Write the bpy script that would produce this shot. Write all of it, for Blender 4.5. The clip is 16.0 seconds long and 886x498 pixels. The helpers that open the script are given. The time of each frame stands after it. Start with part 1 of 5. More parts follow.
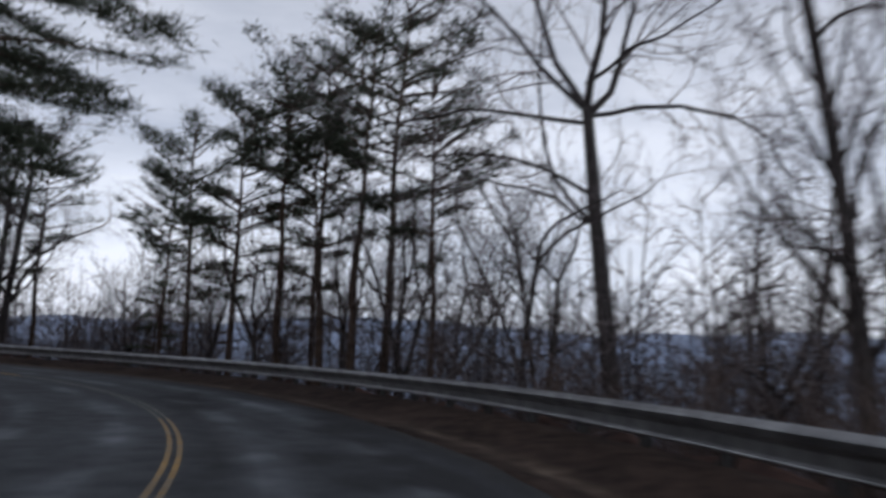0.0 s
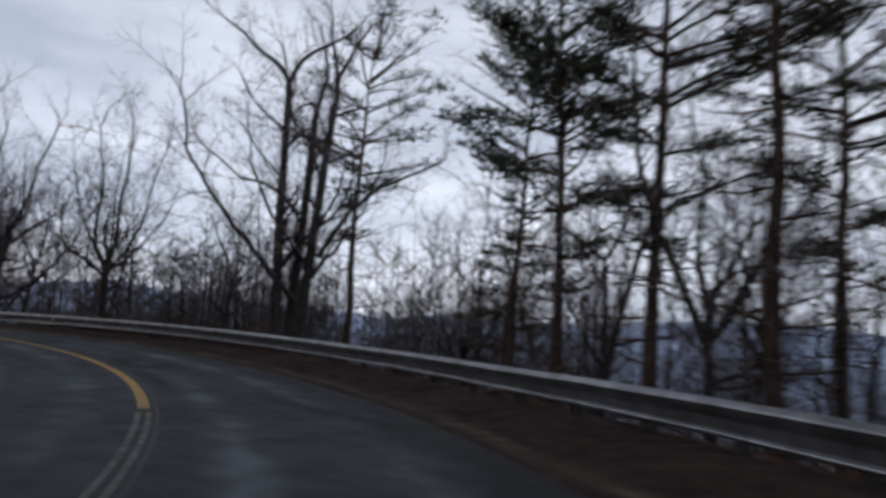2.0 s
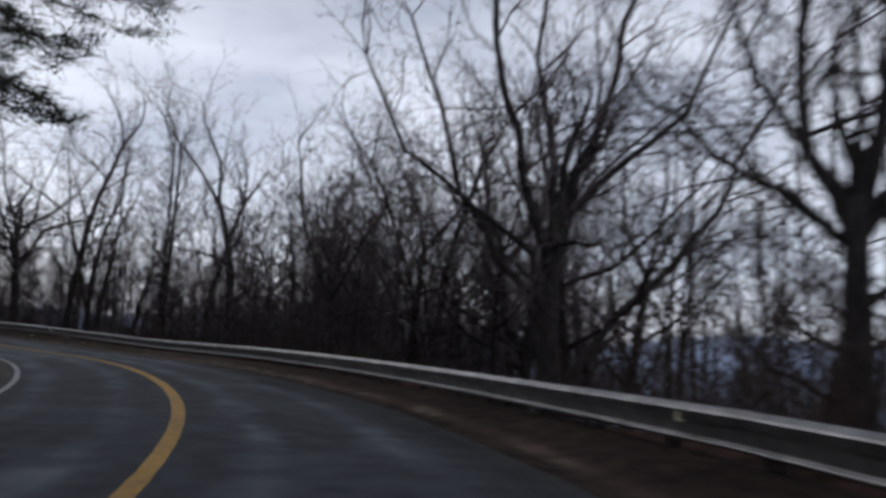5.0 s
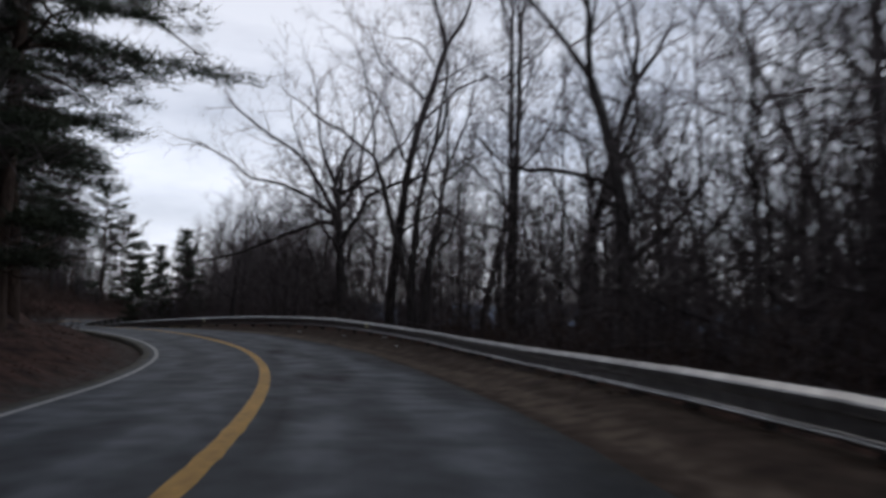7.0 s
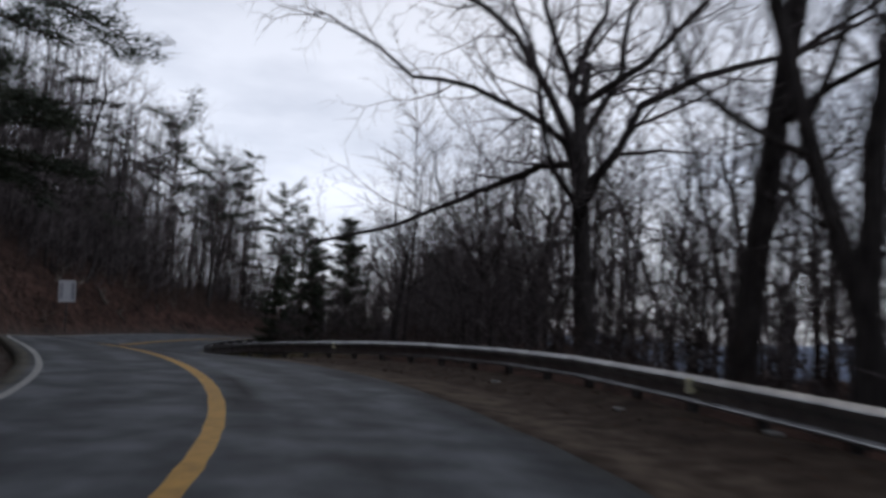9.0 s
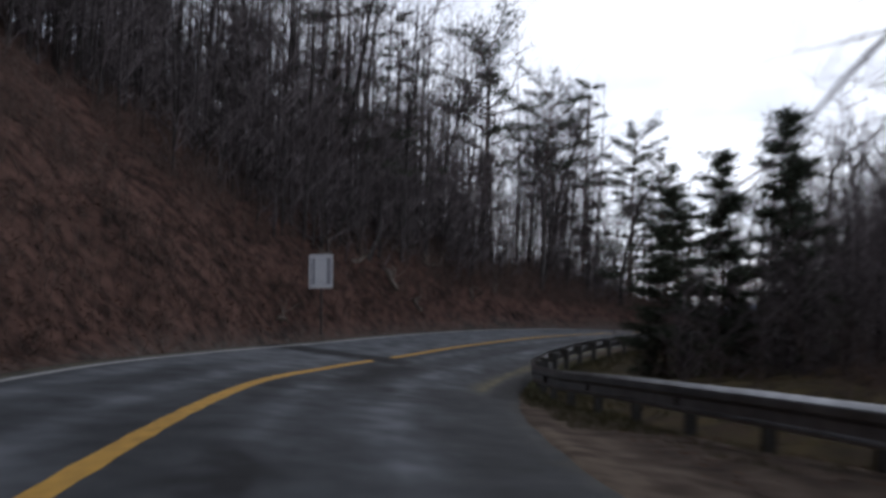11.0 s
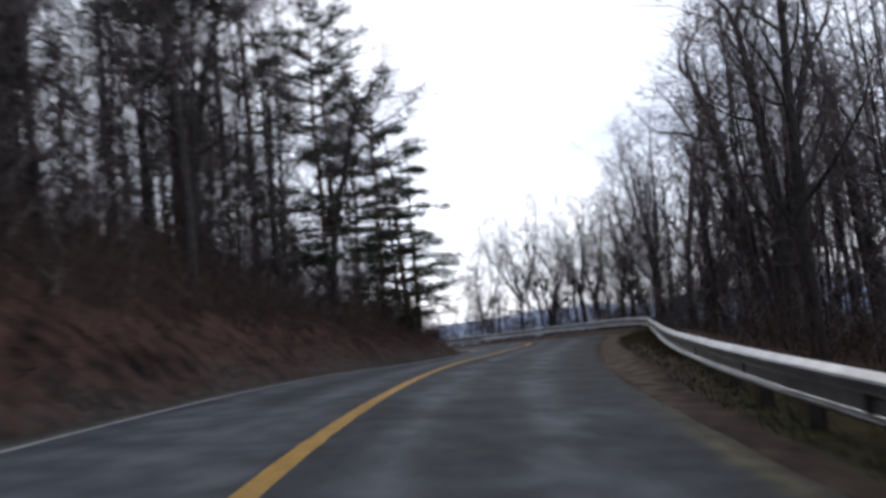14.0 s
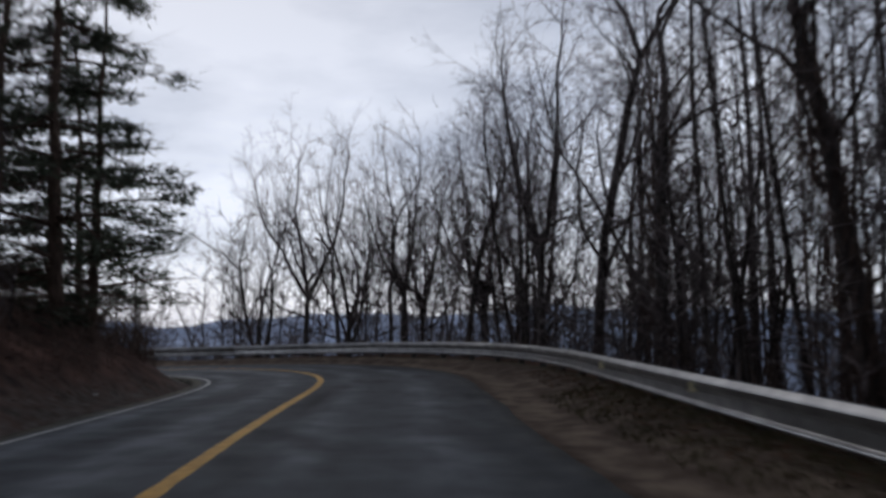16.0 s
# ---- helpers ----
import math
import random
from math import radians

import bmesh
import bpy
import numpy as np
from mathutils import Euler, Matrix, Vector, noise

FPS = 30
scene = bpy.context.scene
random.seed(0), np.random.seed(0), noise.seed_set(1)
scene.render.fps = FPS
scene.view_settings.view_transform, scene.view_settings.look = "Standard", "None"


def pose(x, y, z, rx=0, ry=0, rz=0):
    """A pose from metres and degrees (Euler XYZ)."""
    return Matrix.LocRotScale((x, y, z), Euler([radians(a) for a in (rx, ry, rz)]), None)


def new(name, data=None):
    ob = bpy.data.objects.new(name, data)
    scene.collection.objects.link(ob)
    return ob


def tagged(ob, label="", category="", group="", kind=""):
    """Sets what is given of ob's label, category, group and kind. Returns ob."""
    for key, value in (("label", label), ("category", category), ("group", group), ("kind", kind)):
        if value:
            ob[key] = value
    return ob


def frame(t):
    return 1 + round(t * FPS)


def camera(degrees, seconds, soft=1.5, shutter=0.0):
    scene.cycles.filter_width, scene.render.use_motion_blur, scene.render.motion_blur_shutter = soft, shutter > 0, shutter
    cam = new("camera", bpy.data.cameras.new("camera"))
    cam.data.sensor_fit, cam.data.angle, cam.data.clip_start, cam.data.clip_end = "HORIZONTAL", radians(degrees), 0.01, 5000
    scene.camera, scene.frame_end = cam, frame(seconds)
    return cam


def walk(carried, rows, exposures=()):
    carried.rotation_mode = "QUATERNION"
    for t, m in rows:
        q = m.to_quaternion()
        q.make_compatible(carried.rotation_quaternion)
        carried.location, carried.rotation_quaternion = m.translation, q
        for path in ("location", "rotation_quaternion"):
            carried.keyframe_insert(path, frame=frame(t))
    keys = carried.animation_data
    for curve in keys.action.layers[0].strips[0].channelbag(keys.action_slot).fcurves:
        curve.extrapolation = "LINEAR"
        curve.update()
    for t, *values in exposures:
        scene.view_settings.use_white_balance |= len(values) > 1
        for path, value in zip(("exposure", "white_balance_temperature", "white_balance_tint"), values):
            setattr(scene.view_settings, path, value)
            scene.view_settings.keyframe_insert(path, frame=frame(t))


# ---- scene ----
ROWS = [
    (0.0, pose(0.00, 0.00, 1.28, 96.01, -2.41, -0.01)),
    (0.5, pose(-0.71, 5.21, 1.13, 95.14, -3.95, 5.78)),
    (1.0, pose(-2.00, 10.31, 0.96, 94.26, -4.63, 11.99)),
    (1.5, pose(-3.86, 15.24, 0.81, 94.47, -4.36, 18.94)),
    (2.0, pose(-6.28, 19.92, 0.68, 94.89, -3.58, 25.95)),
    (2.5, pose(-9.23, 24.26, 0.58, 95.45, -4.10, 32.86)),
    (3.0, pose(-12.64, 28.22, 0.49, 95.70, -3.80, 40.27)),
    (3.5, pose(-16.51, 31.72, 0.41, 96.24, -3.32, 47.33)),
    (4.0, pose(-20.81, 34.81, 0.35, 96.23, -3.04, 54.48)),
    (4.5, pose(-25.55, 37.39, 0.30, 96.45, -3.55, 61.87)),
    (5.0, pose(-30.62, 39.43, 0.29, 96.16, -2.87, 69.61)),
    (5.2, pose(-32.72, 40.07, 0.28, 95.64, -2.29, 72.42)),
    (5.5, pose(-35.94, 40.82, 0.27, 95.46, -2.21, 76.88)),
    (6.0, pose(-41.45, 41.53, 0.23, 94.98, -1.83, 84.03)),
    (6.5, pose(-47.07, 41.63, 0.18, 94.61, -1.32, 90.54)),
    (7.0, pose(-52.75, 41.16, 0.15, 94.39, -0.93, 96.38)),
    (7.3, pose(-56.17, 40.62, 0.14, 94.33, -0.86, 99.56)),
    (7.5, pose(-58.45, 40.17, 0.12, 95.11, -0.71, 100.80)),
    (8.0, pose(-64.13, 38.69, 0.06, 93.54, 0.36, 103.37)),
    (8.5, pose(-69.77, 36.84, -0.02, 94.39, -0.32, 106.32)),
    (9.0, pose(-75.34, 34.69, -0.04, 96.04, -3.36, 110.92)),
    (9.5, pose(-80.71, 32.13, 0.00, 96.54, -3.84, 116.76)),
    (10.0, pose(-85.67, 29.01, 0.11, 96.36, -4.63, 122.96)),
    (10.2, pose(-87.50, 27.59, 0.16, 96.02, -4.02, 125.18)),
    (10.5, pose(-90.08, 25.31, 0.21, 95.37, -3.63, 129.51)),
    (11.0, pose(-93.95, 21.13, 0.23, 93.63, -1.73, 134.85)),
    (11.5, pose(-97.54, 16.75, 0.14, 91.74, 0.74, 136.27)),
    (12.0, pose(-101.14, 12.43, -0.03, 90.13, 2.64, 134.14)),
    (12.3, pose(-103.41, 9.95, -0.18, 89.32, 3.03, 131.92)),
    (12.5, pose(-104.99, 8.36, -0.29, 89.86, 3.97, 129.46)),
    (13.0, pose(-109.24, 4.72, -0.54, 92.68, 4.23, 122.10)),
    (13.5, pose(-113.91, 1.72, -0.63, 94.60, 4.64, 113.94)),
    (14.0, pose(-118.88, -0.55, -0.54, 95.68, 6.02, 106.12)),
    (14.5, pose(-124.02, -2.10, -0.42, 95.15, 4.90, 98.80)),
    (15.0, pose(-129.22, -3.15, -0.35, 95.12, 3.71, 93.64)),
    (15.5, pose(-134.39, -3.99, -0.31, 96.09, 2.35, 91.40)),
    (16.0, pose(-139.54, -4.62, -0.31, 95.14, 0.74, 90.44)),
]
EXPOSURES = [(0.0, -0.08), (1.0, -0.12), (1.6, 0.04), (2.5, -0.05), (3.5, -0.08), (5.0, 0.02), (7.3, -0.08), (8.5, 0.0), (9.5, -0.02), (10.2, -0.05), (11.3, 0.85), (12.3, 1.68), (12.6, 1.68), (13.0, 1.6), (13.5, 1.08),
             (14.0, 0.6), (14.5, 0.2), (15.0, 0.0), (15.5, -0.34), (16.0, -0.14)]
cam = camera(57.86, 16.0, soft=3.2, shutter=0.5)
walk(cam, ROWS, EXPOSURES)

# ---- sky and sun: a closed grey winter cloud cover ----
SUN_UP, SUN_ROUND = 38.0, 250.0
world = bpy.data.worlds.new("overcast_sky")
scene.world = world
world.use_nodes = True
wn, wl = world.node_tree.nodes, world.node_tree.links
wn.clear()
w_out = wn.new("ShaderNodeOutputWorld")
w_bg = wn.new("ShaderNodeBackground")
w_sky = wn.new("ShaderNodeTexSky")
w_sky.sky_type = "NISHITA"
w_sky.sun_disc = False
w_sky.sun_elevation, w_sky.sun_rotation = radians(SUN_UP), radians(SUN_ROUND)
w_dim = wn.new("ShaderNodeVectorMath")
w_dim.operation = "SCALE"
w_dim.inputs["Scale"].default_value = 0.10
w_co = wn.new("ShaderNodeTexCoord")
w_map = wn.new("ShaderNodeMapping")
w_map.inputs["Scale"].default_value = (1.0, 1.0, 3.2)
w_noise = wn.new("ShaderNodeTexNoise")
w_noise.inputs["Scale"].default_value = 2.3
w_noise.inputs["Detail"].default_value = 6.0
w_noise.inputs["Roughness"].default_value = 0.52
w_ramp = wn.new("ShaderNodeValToRGB")
w_ramp.color_ramp.elements[0].position, w_ramp.color_ramp.elements[0].color = 0.36, (0.52, 0.57, 0.70, 1)
w_ramp.color_ramp.elements[1].position, w_ramp.color_ramp.elements[1].color = 0.62, (0.92, 0.965, 1.10, 1)
w_sep = wn.new("ShaderNodeSeparateXYZ")
w_up = wn.new("ShaderNodeMapRange")
w_up.inputs["From Min"].default_value, w_up.inputs["From Max"].default_value = 0.0, 0.9
w_up.inputs["To Min"].default_value, w_up.inputs["To Max"].default_value = 1.12, 0.22
w_fade = wn.new("ShaderNodeVectorMath")
w_fade.operation = "SCALE"
wl.new(w_co.outputs["Generated"], w_sep.inputs[0])
wl.new(w_sep.outputs["Z"], w_up.inputs["Value"])
w_mix = wn.new("ShaderNodeMix")
w_mix.data_type = "RGBA"
w_mix.inputs["Factor"].default_value = 0.88
wl.new(w_co.outputs["Generated"], w_map.inputs["Vector"])
wl.new(w_map.outputs["Vector"], w_noise.inputs["Vector"])
wl.new(w_noise.outputs["Fac"], w_ramp.inputs["Fac"])
wl.new(w_sky.outputs["Color"], w_dim.inputs[0])
wl.new(w_dim.outputs["Vector"], w_mix.inputs[6])
wl.new(w_ramp.outputs["Color"], w_fade.inputs[0])
wl.new(w_up.outputs["Result"], w_fade.inputs["Scale"])
wl.new(w_fade.outputs["Vector"], w_mix.inputs[7])
wl.new(w_mix.outputs[2], w_bg.inputs["Color"])
w_bg.inputs["Strength"].default_value = 1.12
wl.new(w_bg.outputs["Background"], w_out.inputs["Surface"])

sun = new("sun", bpy.data.lights.new("sun", "SUN"))
sun.data.energy, sun.data.angle, sun.data.color = 0.15, radians(25), (1.0, 0.95, 0.9)
sun.matrix_world = pose(0, 0, 60, 90 - SUN_UP, 0, 180 - SUN_ROUND)


# ---- materials ----
def material(name, low, high, scale=4.0, rough=0.8, metal=0.0, bump=0.3, fine=12.0, detail=6.0, stretch=(1, 1, 1), coarse=0.35, sheen=0.5):
    """Two scales of noise between two base colours, with relief."""
    m = bpy.data.materials.new(name)
    m.use_nodes = True
    n, l = m.node_tree.nodes, m.node_tree.links
    b = n["Principled BSDF"]
    co = n.new("ShaderNodeTexCoord")
    mp = n.new("ShaderNodeMapping")
    mp.inputs["Scale"].default_value = stretch
    l.new(co.outputs["Object"], mp.inputs["Vector"])
    big = n.new("ShaderNodeTexNoise")
    big.inputs["Scale"].default_value, big.inputs["Detail"].default_value = coarse, 4
    small = n.new("ShaderNodeTexNoise")
    small.inputs["Scale"].default_value, small.inputs["Detail"].default_value = scale, detail
    tiny = n.new("ShaderNodeTexNoise")
    tiny.inputs["Scale"].default_value, tiny.inputs["Detail"].default_value = fine, 3
    for t in (big, small, tiny):
        l.new(mp.outputs["Vector"], t.inputs["Vector"])
    add = n.new("ShaderNodeMath")
    add.operation = "MULTIPLY_ADD"
    l.new(big.outputs["Fac"], add.inputs[0])
    add.inputs[1].default_value = 0.6
    l.new(small.outputs["Fac"], add.inputs[2])
    ramp = n.new("ShaderNodeValToRGB")
    ramp.color_ramp.elements[0].position, ramp.color_ramp.elements[0].color = 0.55, (*low, 1)
    ramp.color_ramp.elements[1].position, ramp.color_ramp.elements[1].color = 1.05, (*high, 1)
    l.new(add.outputs[0], ramp.inputs["Fac"])
    l.new(ramp.outputs["Color"], b.inputs["Base Color"])
    bp = n.new("ShaderNodeBump")
    bp.inputs["Strength"].default_value, bp.inputs["Distance"].default_value = bump, 0.02
    l.new(tiny.outputs["Fac"], bp.inputs["Height"])
    l.new(bp.outputs["Normal"], b.inputs["Normal"])
    b.inputs["Roughness"].default_value, b.inputs["Metallic"].default_value = rough, metal
    b.inputs["Specular IOR Level"].default_value = sheen
    return m


def mix_by_zone(m, zone, low, high, scale=6.0):
    """Blends a second pair of colours into a material where the mesh's zone value is high (grass, gravel, patches of newer tar)."""
    n, l = m.node_tree.nodes, m.node_tree.links
    b = n["Principled BSDF"]
    old = b.inputs["Base Color"].links[0].from_socket
    at = n.new("ShaderNodeAttribute")
    at.attribute_name = zone
    no = n.new("ShaderNodeTexNoise")
    no.inputs["Scale"].default_value, no.inputs["Detail"].default_value = scale, 6
    co = n.new("ShaderNodeTexCoord")
    l.new(co.outputs["Object"], no.inputs["Vector"])
    rp = n.new("ShaderNodeValToRGB")
    rp.color_ramp.elements[0].position, rp.color_ramp.elements[0].color = 0.35, (*low, 1)
    rp.color_ramp.elements[1].position, rp.color_ramp.elements[1].color = 0.68, (*high, 1)
    l.new(no.outputs["Fac"], rp.inputs["Fac"])
    ma = n.new("ShaderNodeMath")
    ma.operation = "MULTIPLY_ADD"
    l.new(no.outputs["Fac"], ma.inputs[0])
    ma.inputs[1].default_value = 1.2
    ma.inputs[2].default_value = -0.6
    su = n.new("ShaderNodeMath")
    su.operation = "ADD"
    su.use_clamp = True
    l.new(ma.outputs[0], su.inputs[0])
    l.new(at.outputs["Fac"], su.inputs[1])
    mu = n.new("ShaderNodeMath")
    mu.operation = "MULTIPLY"
    mu.use_clamp = True
    l.new(su.outputs[0], mu.inputs[0])
    l.new(at.outputs["Fac"], mu.inputs[1])
    mx = n.new("ShaderNodeMix")
    mx.data_type = "RGBA"
    l.new(mu.outputs[0], mx.inputs["Factor"])
    l.new(old, mx.inputs[6])
    l.new(rp.outputs["Color"], mx.inputs[7])
    l.new(mx.outputs[2], b.inputs["Base Color"])
    return m


def shade_by_piece(m, spread=0.5):
    """Lightens or darkens each object, and each loose island of a joined mesh, a little by its own."""
    n, l = m.node_tree.nodes, m.node_tree.links
    b = n["Principled BSDF"]
    old = b.inputs["Base Color"].links[0].from_socket
    oi = n.new("ShaderNodeObjectInfo")
    ge = n.new("ShaderNodeNewGeometry")
    ad = n.new("ShaderNodeMath")
    ad.operation = "ADD"
    l.new(oi.outputs["Random"], ad.inputs[0])
    l.new(ge.outputs["Random Per Island"], ad.inputs[1])
    sc = n.new("ShaderNodeMath")
    sc.operation = "MULTIPLY_ADD"
    l.new(ad.outputs[0], sc.inputs[0])
    sc.inputs[1].default_value = spread
    sc.inputs[2].default_value = 1.0 - spread
    ve = n.new("ShaderNodeVectorMath")
    ve.operation = "SCALE"
    l.new(old, ve.inputs[0])
    l.new(sc.outputs[0], ve.inputs["Scale"])
    l.new(ve.outputs["Vector"], b.inputs["Base Color"])
    return m


ASPHALT = material("asphalt", (0.034, 0.037, 0.042), (0.088, 0.095, 0.105), scale=2.2, rough=0.78, bump=0.5, fine=55.0, coarse=0.22, sheen=0.22)
mix_by_zone(ASPHALT, "worn", (0.110, 0.120, 0.133), (0.215, 0.230, 0.250), 1.4)
mix_by_zone(ASPHALT, "sand", (0.105, 0.091, 0.052), (0.225, 0.195, 0.120), 3.0)
mix_by_zone(ASPHALT, "tar", (0.012, 0.012, 0.014), (0.026, 0.026, 0.029), 2.5)
DIRT = material("shoulder_dirt", (0.020, 0.0135, 0.0108), (0.074, 0.049, 0.039), scale=3.0, sheen=0.12, rough=0.95, bump=0.8, fine=22.0, coarse=0.4)
mix_by_zone(DIRT, "streak", (0.110, 0.080, 0.060), (0.225, 0.172, 0.130), 2.4)
mix_by_zone(DIRT, "grass", (0.030, 0.034, 0.012), (0.095, 0.092, 0.036), 3.0)
YELLOW = material("yellow_line_paint", (0.50, 0.26, 0.04), (0.80, 0.45, 0.08), scale=7.0, rough=0.7, bump=0.3, fine=40.0)
mix_by_zone(YELLOW, "faded", (0.060, 0.056, 0.048), (0.19, 0.18, 0.16), 5.0)
WHITE = material("white_line_paint", (0.36, 0.36, 0.35), (0.66, 0.66, 0.64), scale=7.0, rough=0.7, bump=0.3, fine=40.0)
TAR = material("tar_seam", (0.012, 0.012, 0.014), (0.026, 0.026, 0.029), scale=6.0, rough=0.6, bump=0.3, fine=40.0, sheen=0.3)
LITTER = material("leaf_litter", (0.010, 0.007, 0.0058), (0.142, 0.078, 0.061), scale=2.2, sheen=0.12, rough=0.95, bump=1.0, fine=14.0, coarse=0.5, detail=8.0)
mix_by_zone(LITTER, "grass", (0.030, 0.026, 0.010), (0.105, 0.080, 0.034), 1.3)
# far wooded ground: blue distance haze is painted into this colour
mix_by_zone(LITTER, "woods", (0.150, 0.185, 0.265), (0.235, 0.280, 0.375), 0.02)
mix_by_zone(LITTER, "gravel", (0.060, 0.050, 0.042), (0.150, 0.135, 0.120), 5.0)
STEEL = material("galvanised_steel", (0.18, 0.179, 0.180), (0.35, 0.347, 0.350), scale=3.5, rough=0.32, metal=1.0, bump=0.12, fine=25.0, coarse=0.6)
STEEL_OLD = material("dull_zinc", (0.06, 0.058, 0.055), (0.17, 0.165, 0.16), scale=4.0, rough=0.65, metal=0.5, bump=0.2, fine=25.0)
POST = material("weathered_post_wood", (0.050, 0.045, 0.040), (0.130, 0.115, 0.100), scale=5.0, rough=0.9, bump=0.6, fine=20.0, stretch=(4, 4, 0.6))
BARK = shade_by_piece(material("grey_bark", (0.033, 0.029, 0.028), (0.100, 0.088, 0.084), scale=5.0, sheen=0.12, rough=0.95, bump=1.0, fine=16.0, stretch=(3, 3, 0.6), coarse=0.5), 0.22)
TWIG = shade_by_piece(material("bare_twigs", (0.105, 0.086, 0.087), (0.220, 0.186, 0.186), scale=3.0, sheen=0.12, rough=0.95, bump=0.2), 0.25)
PINE_BARK = shade_by_piece(material("pine_bark", (0.040, 0.029, 0.024), (0.125, 0.088, 0.070), scale=5.0, sheen=0.12, rough=0.95, bump=1.0, fine=14.0, stretch=(3, 3, 0.8)), 0.2)
NEEDLE = shade_by_piece(material("pine_needles", (0.026, 0.034, 0.022), (0.068, 0.082, 0.050), scale=1.2, rough=0.8, bump=0.2), 0.3)
BRUSH = shade_by_piece(material("dry_brush", (0.060, 0.043, 0.038), (0.165, 0.118, 0.098), scale=2.0, sheen=0.12, rough=0.95, bump=0.2), 0.3)
LEAF = shade_by_piece(material("fallen_leaf", (0.050, 0.028, 0.018), (0.130, 0.072, 0.045), scale=2.0, sheen=0.15, rough=0.9, bump=0.2), 0.4)
BLADE = shade_by_piece(material("grass_blade", (0.040, 0.038, 0.014), (0.105, 0.088, 0.036), scale=2.0, rough=0.8, bump=0.1), 0.3)
LOG = material("dead_wood", (0.100, 0.080, 0.066), (0.270, 0.225, 0.185), scale=5.0, rough=0.95, bump=0.8, fine=18.0, stretch=(3, 3, 0.7))
# the ridge's pale blue is air haze painted as base colour
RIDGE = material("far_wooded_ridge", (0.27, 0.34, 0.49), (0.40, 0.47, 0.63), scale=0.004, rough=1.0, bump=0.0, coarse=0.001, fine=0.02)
SIGN_WHITE = material("sign_white_sheeting", (0.84, 0.86, 0.90), (0.92, 0.93, 0.95), scale=2.0, rough=0.45, bump=0.03, coarse=1.0)
SIGN_GREY = material("sign_grey_print", (0.34, 0.35, 0.39), (0.44, 0.45, 0.49), scale=4.0, rough=0.5, bump=0.02)
MARKER = material("reflector_plastic", (0.86, 0.80, 0.52), (0.95, 0.91, 0.66), scale=6.0, rough=0.35, bump=0.02)


# ---- mesh helpers ----
def mesh_of(name, verts, faces, mat, smooth=False):
    me = bpy.data.meshes.new(name)
    me.from_pydata([tuple(v) for v in verts], [], faces)
    me.materials.append(mat)
    if smooth:
        me.polygons.foreach_set("use_smooth", [True] * len(me.polygons))
    me.update()
    return me


def thing(name, label, category, m=None, group="", kind=""):
    ob = tagged(new(name), label, category, group, kind)
    ob.empty_display_size = 0.2
    if m is not None:
        ob.matrix_basis = m
    return ob


def put_part(name, me, parent, m=None, label=""):
    ob = new(name, me)
    ob.parent = parent
    if m is not None:
        ob.matrix_basis = m
    if label:
        ob["label"] = label
    return ob


def box_bm(bm, size, at=(0, 0, 0), bevel=0.0, turn=None):
    made = bmesh.ops.create_cube(bm, size=1.0)["verts"]
    m = Matrix.Translation(at) @ (turn or Matrix()) @ Matrix.Diagonal((*size, 1))
    bmesh.ops.transform(bm, matrix=m, verts=made)
    if bevel:
        edges = list({e for v in made for e in v.link_edges})
        bmesh.ops.bevel(bm, geom=edges, offset=bevel, segments=2, affect="EDGES")


def mesh_from_bm(name, bm, mat):
    me = bpy.data.meshes.new(name)
    bm.to_mesh(me)
    bm.free()
    me.materials.append(mat)
    return me


def unit(v):
    return v / (math.sqrt(v[0] * v[0] + v[1] * v[1] + v[2] * v[2]) + 1e-9)


def cross(a, b):
    return np.array([a[1] * b[2] - a[2] * b[1], a[2] * b[0] - a[0] * b[2], a[0] * b[1] - a[1] * b[0]])


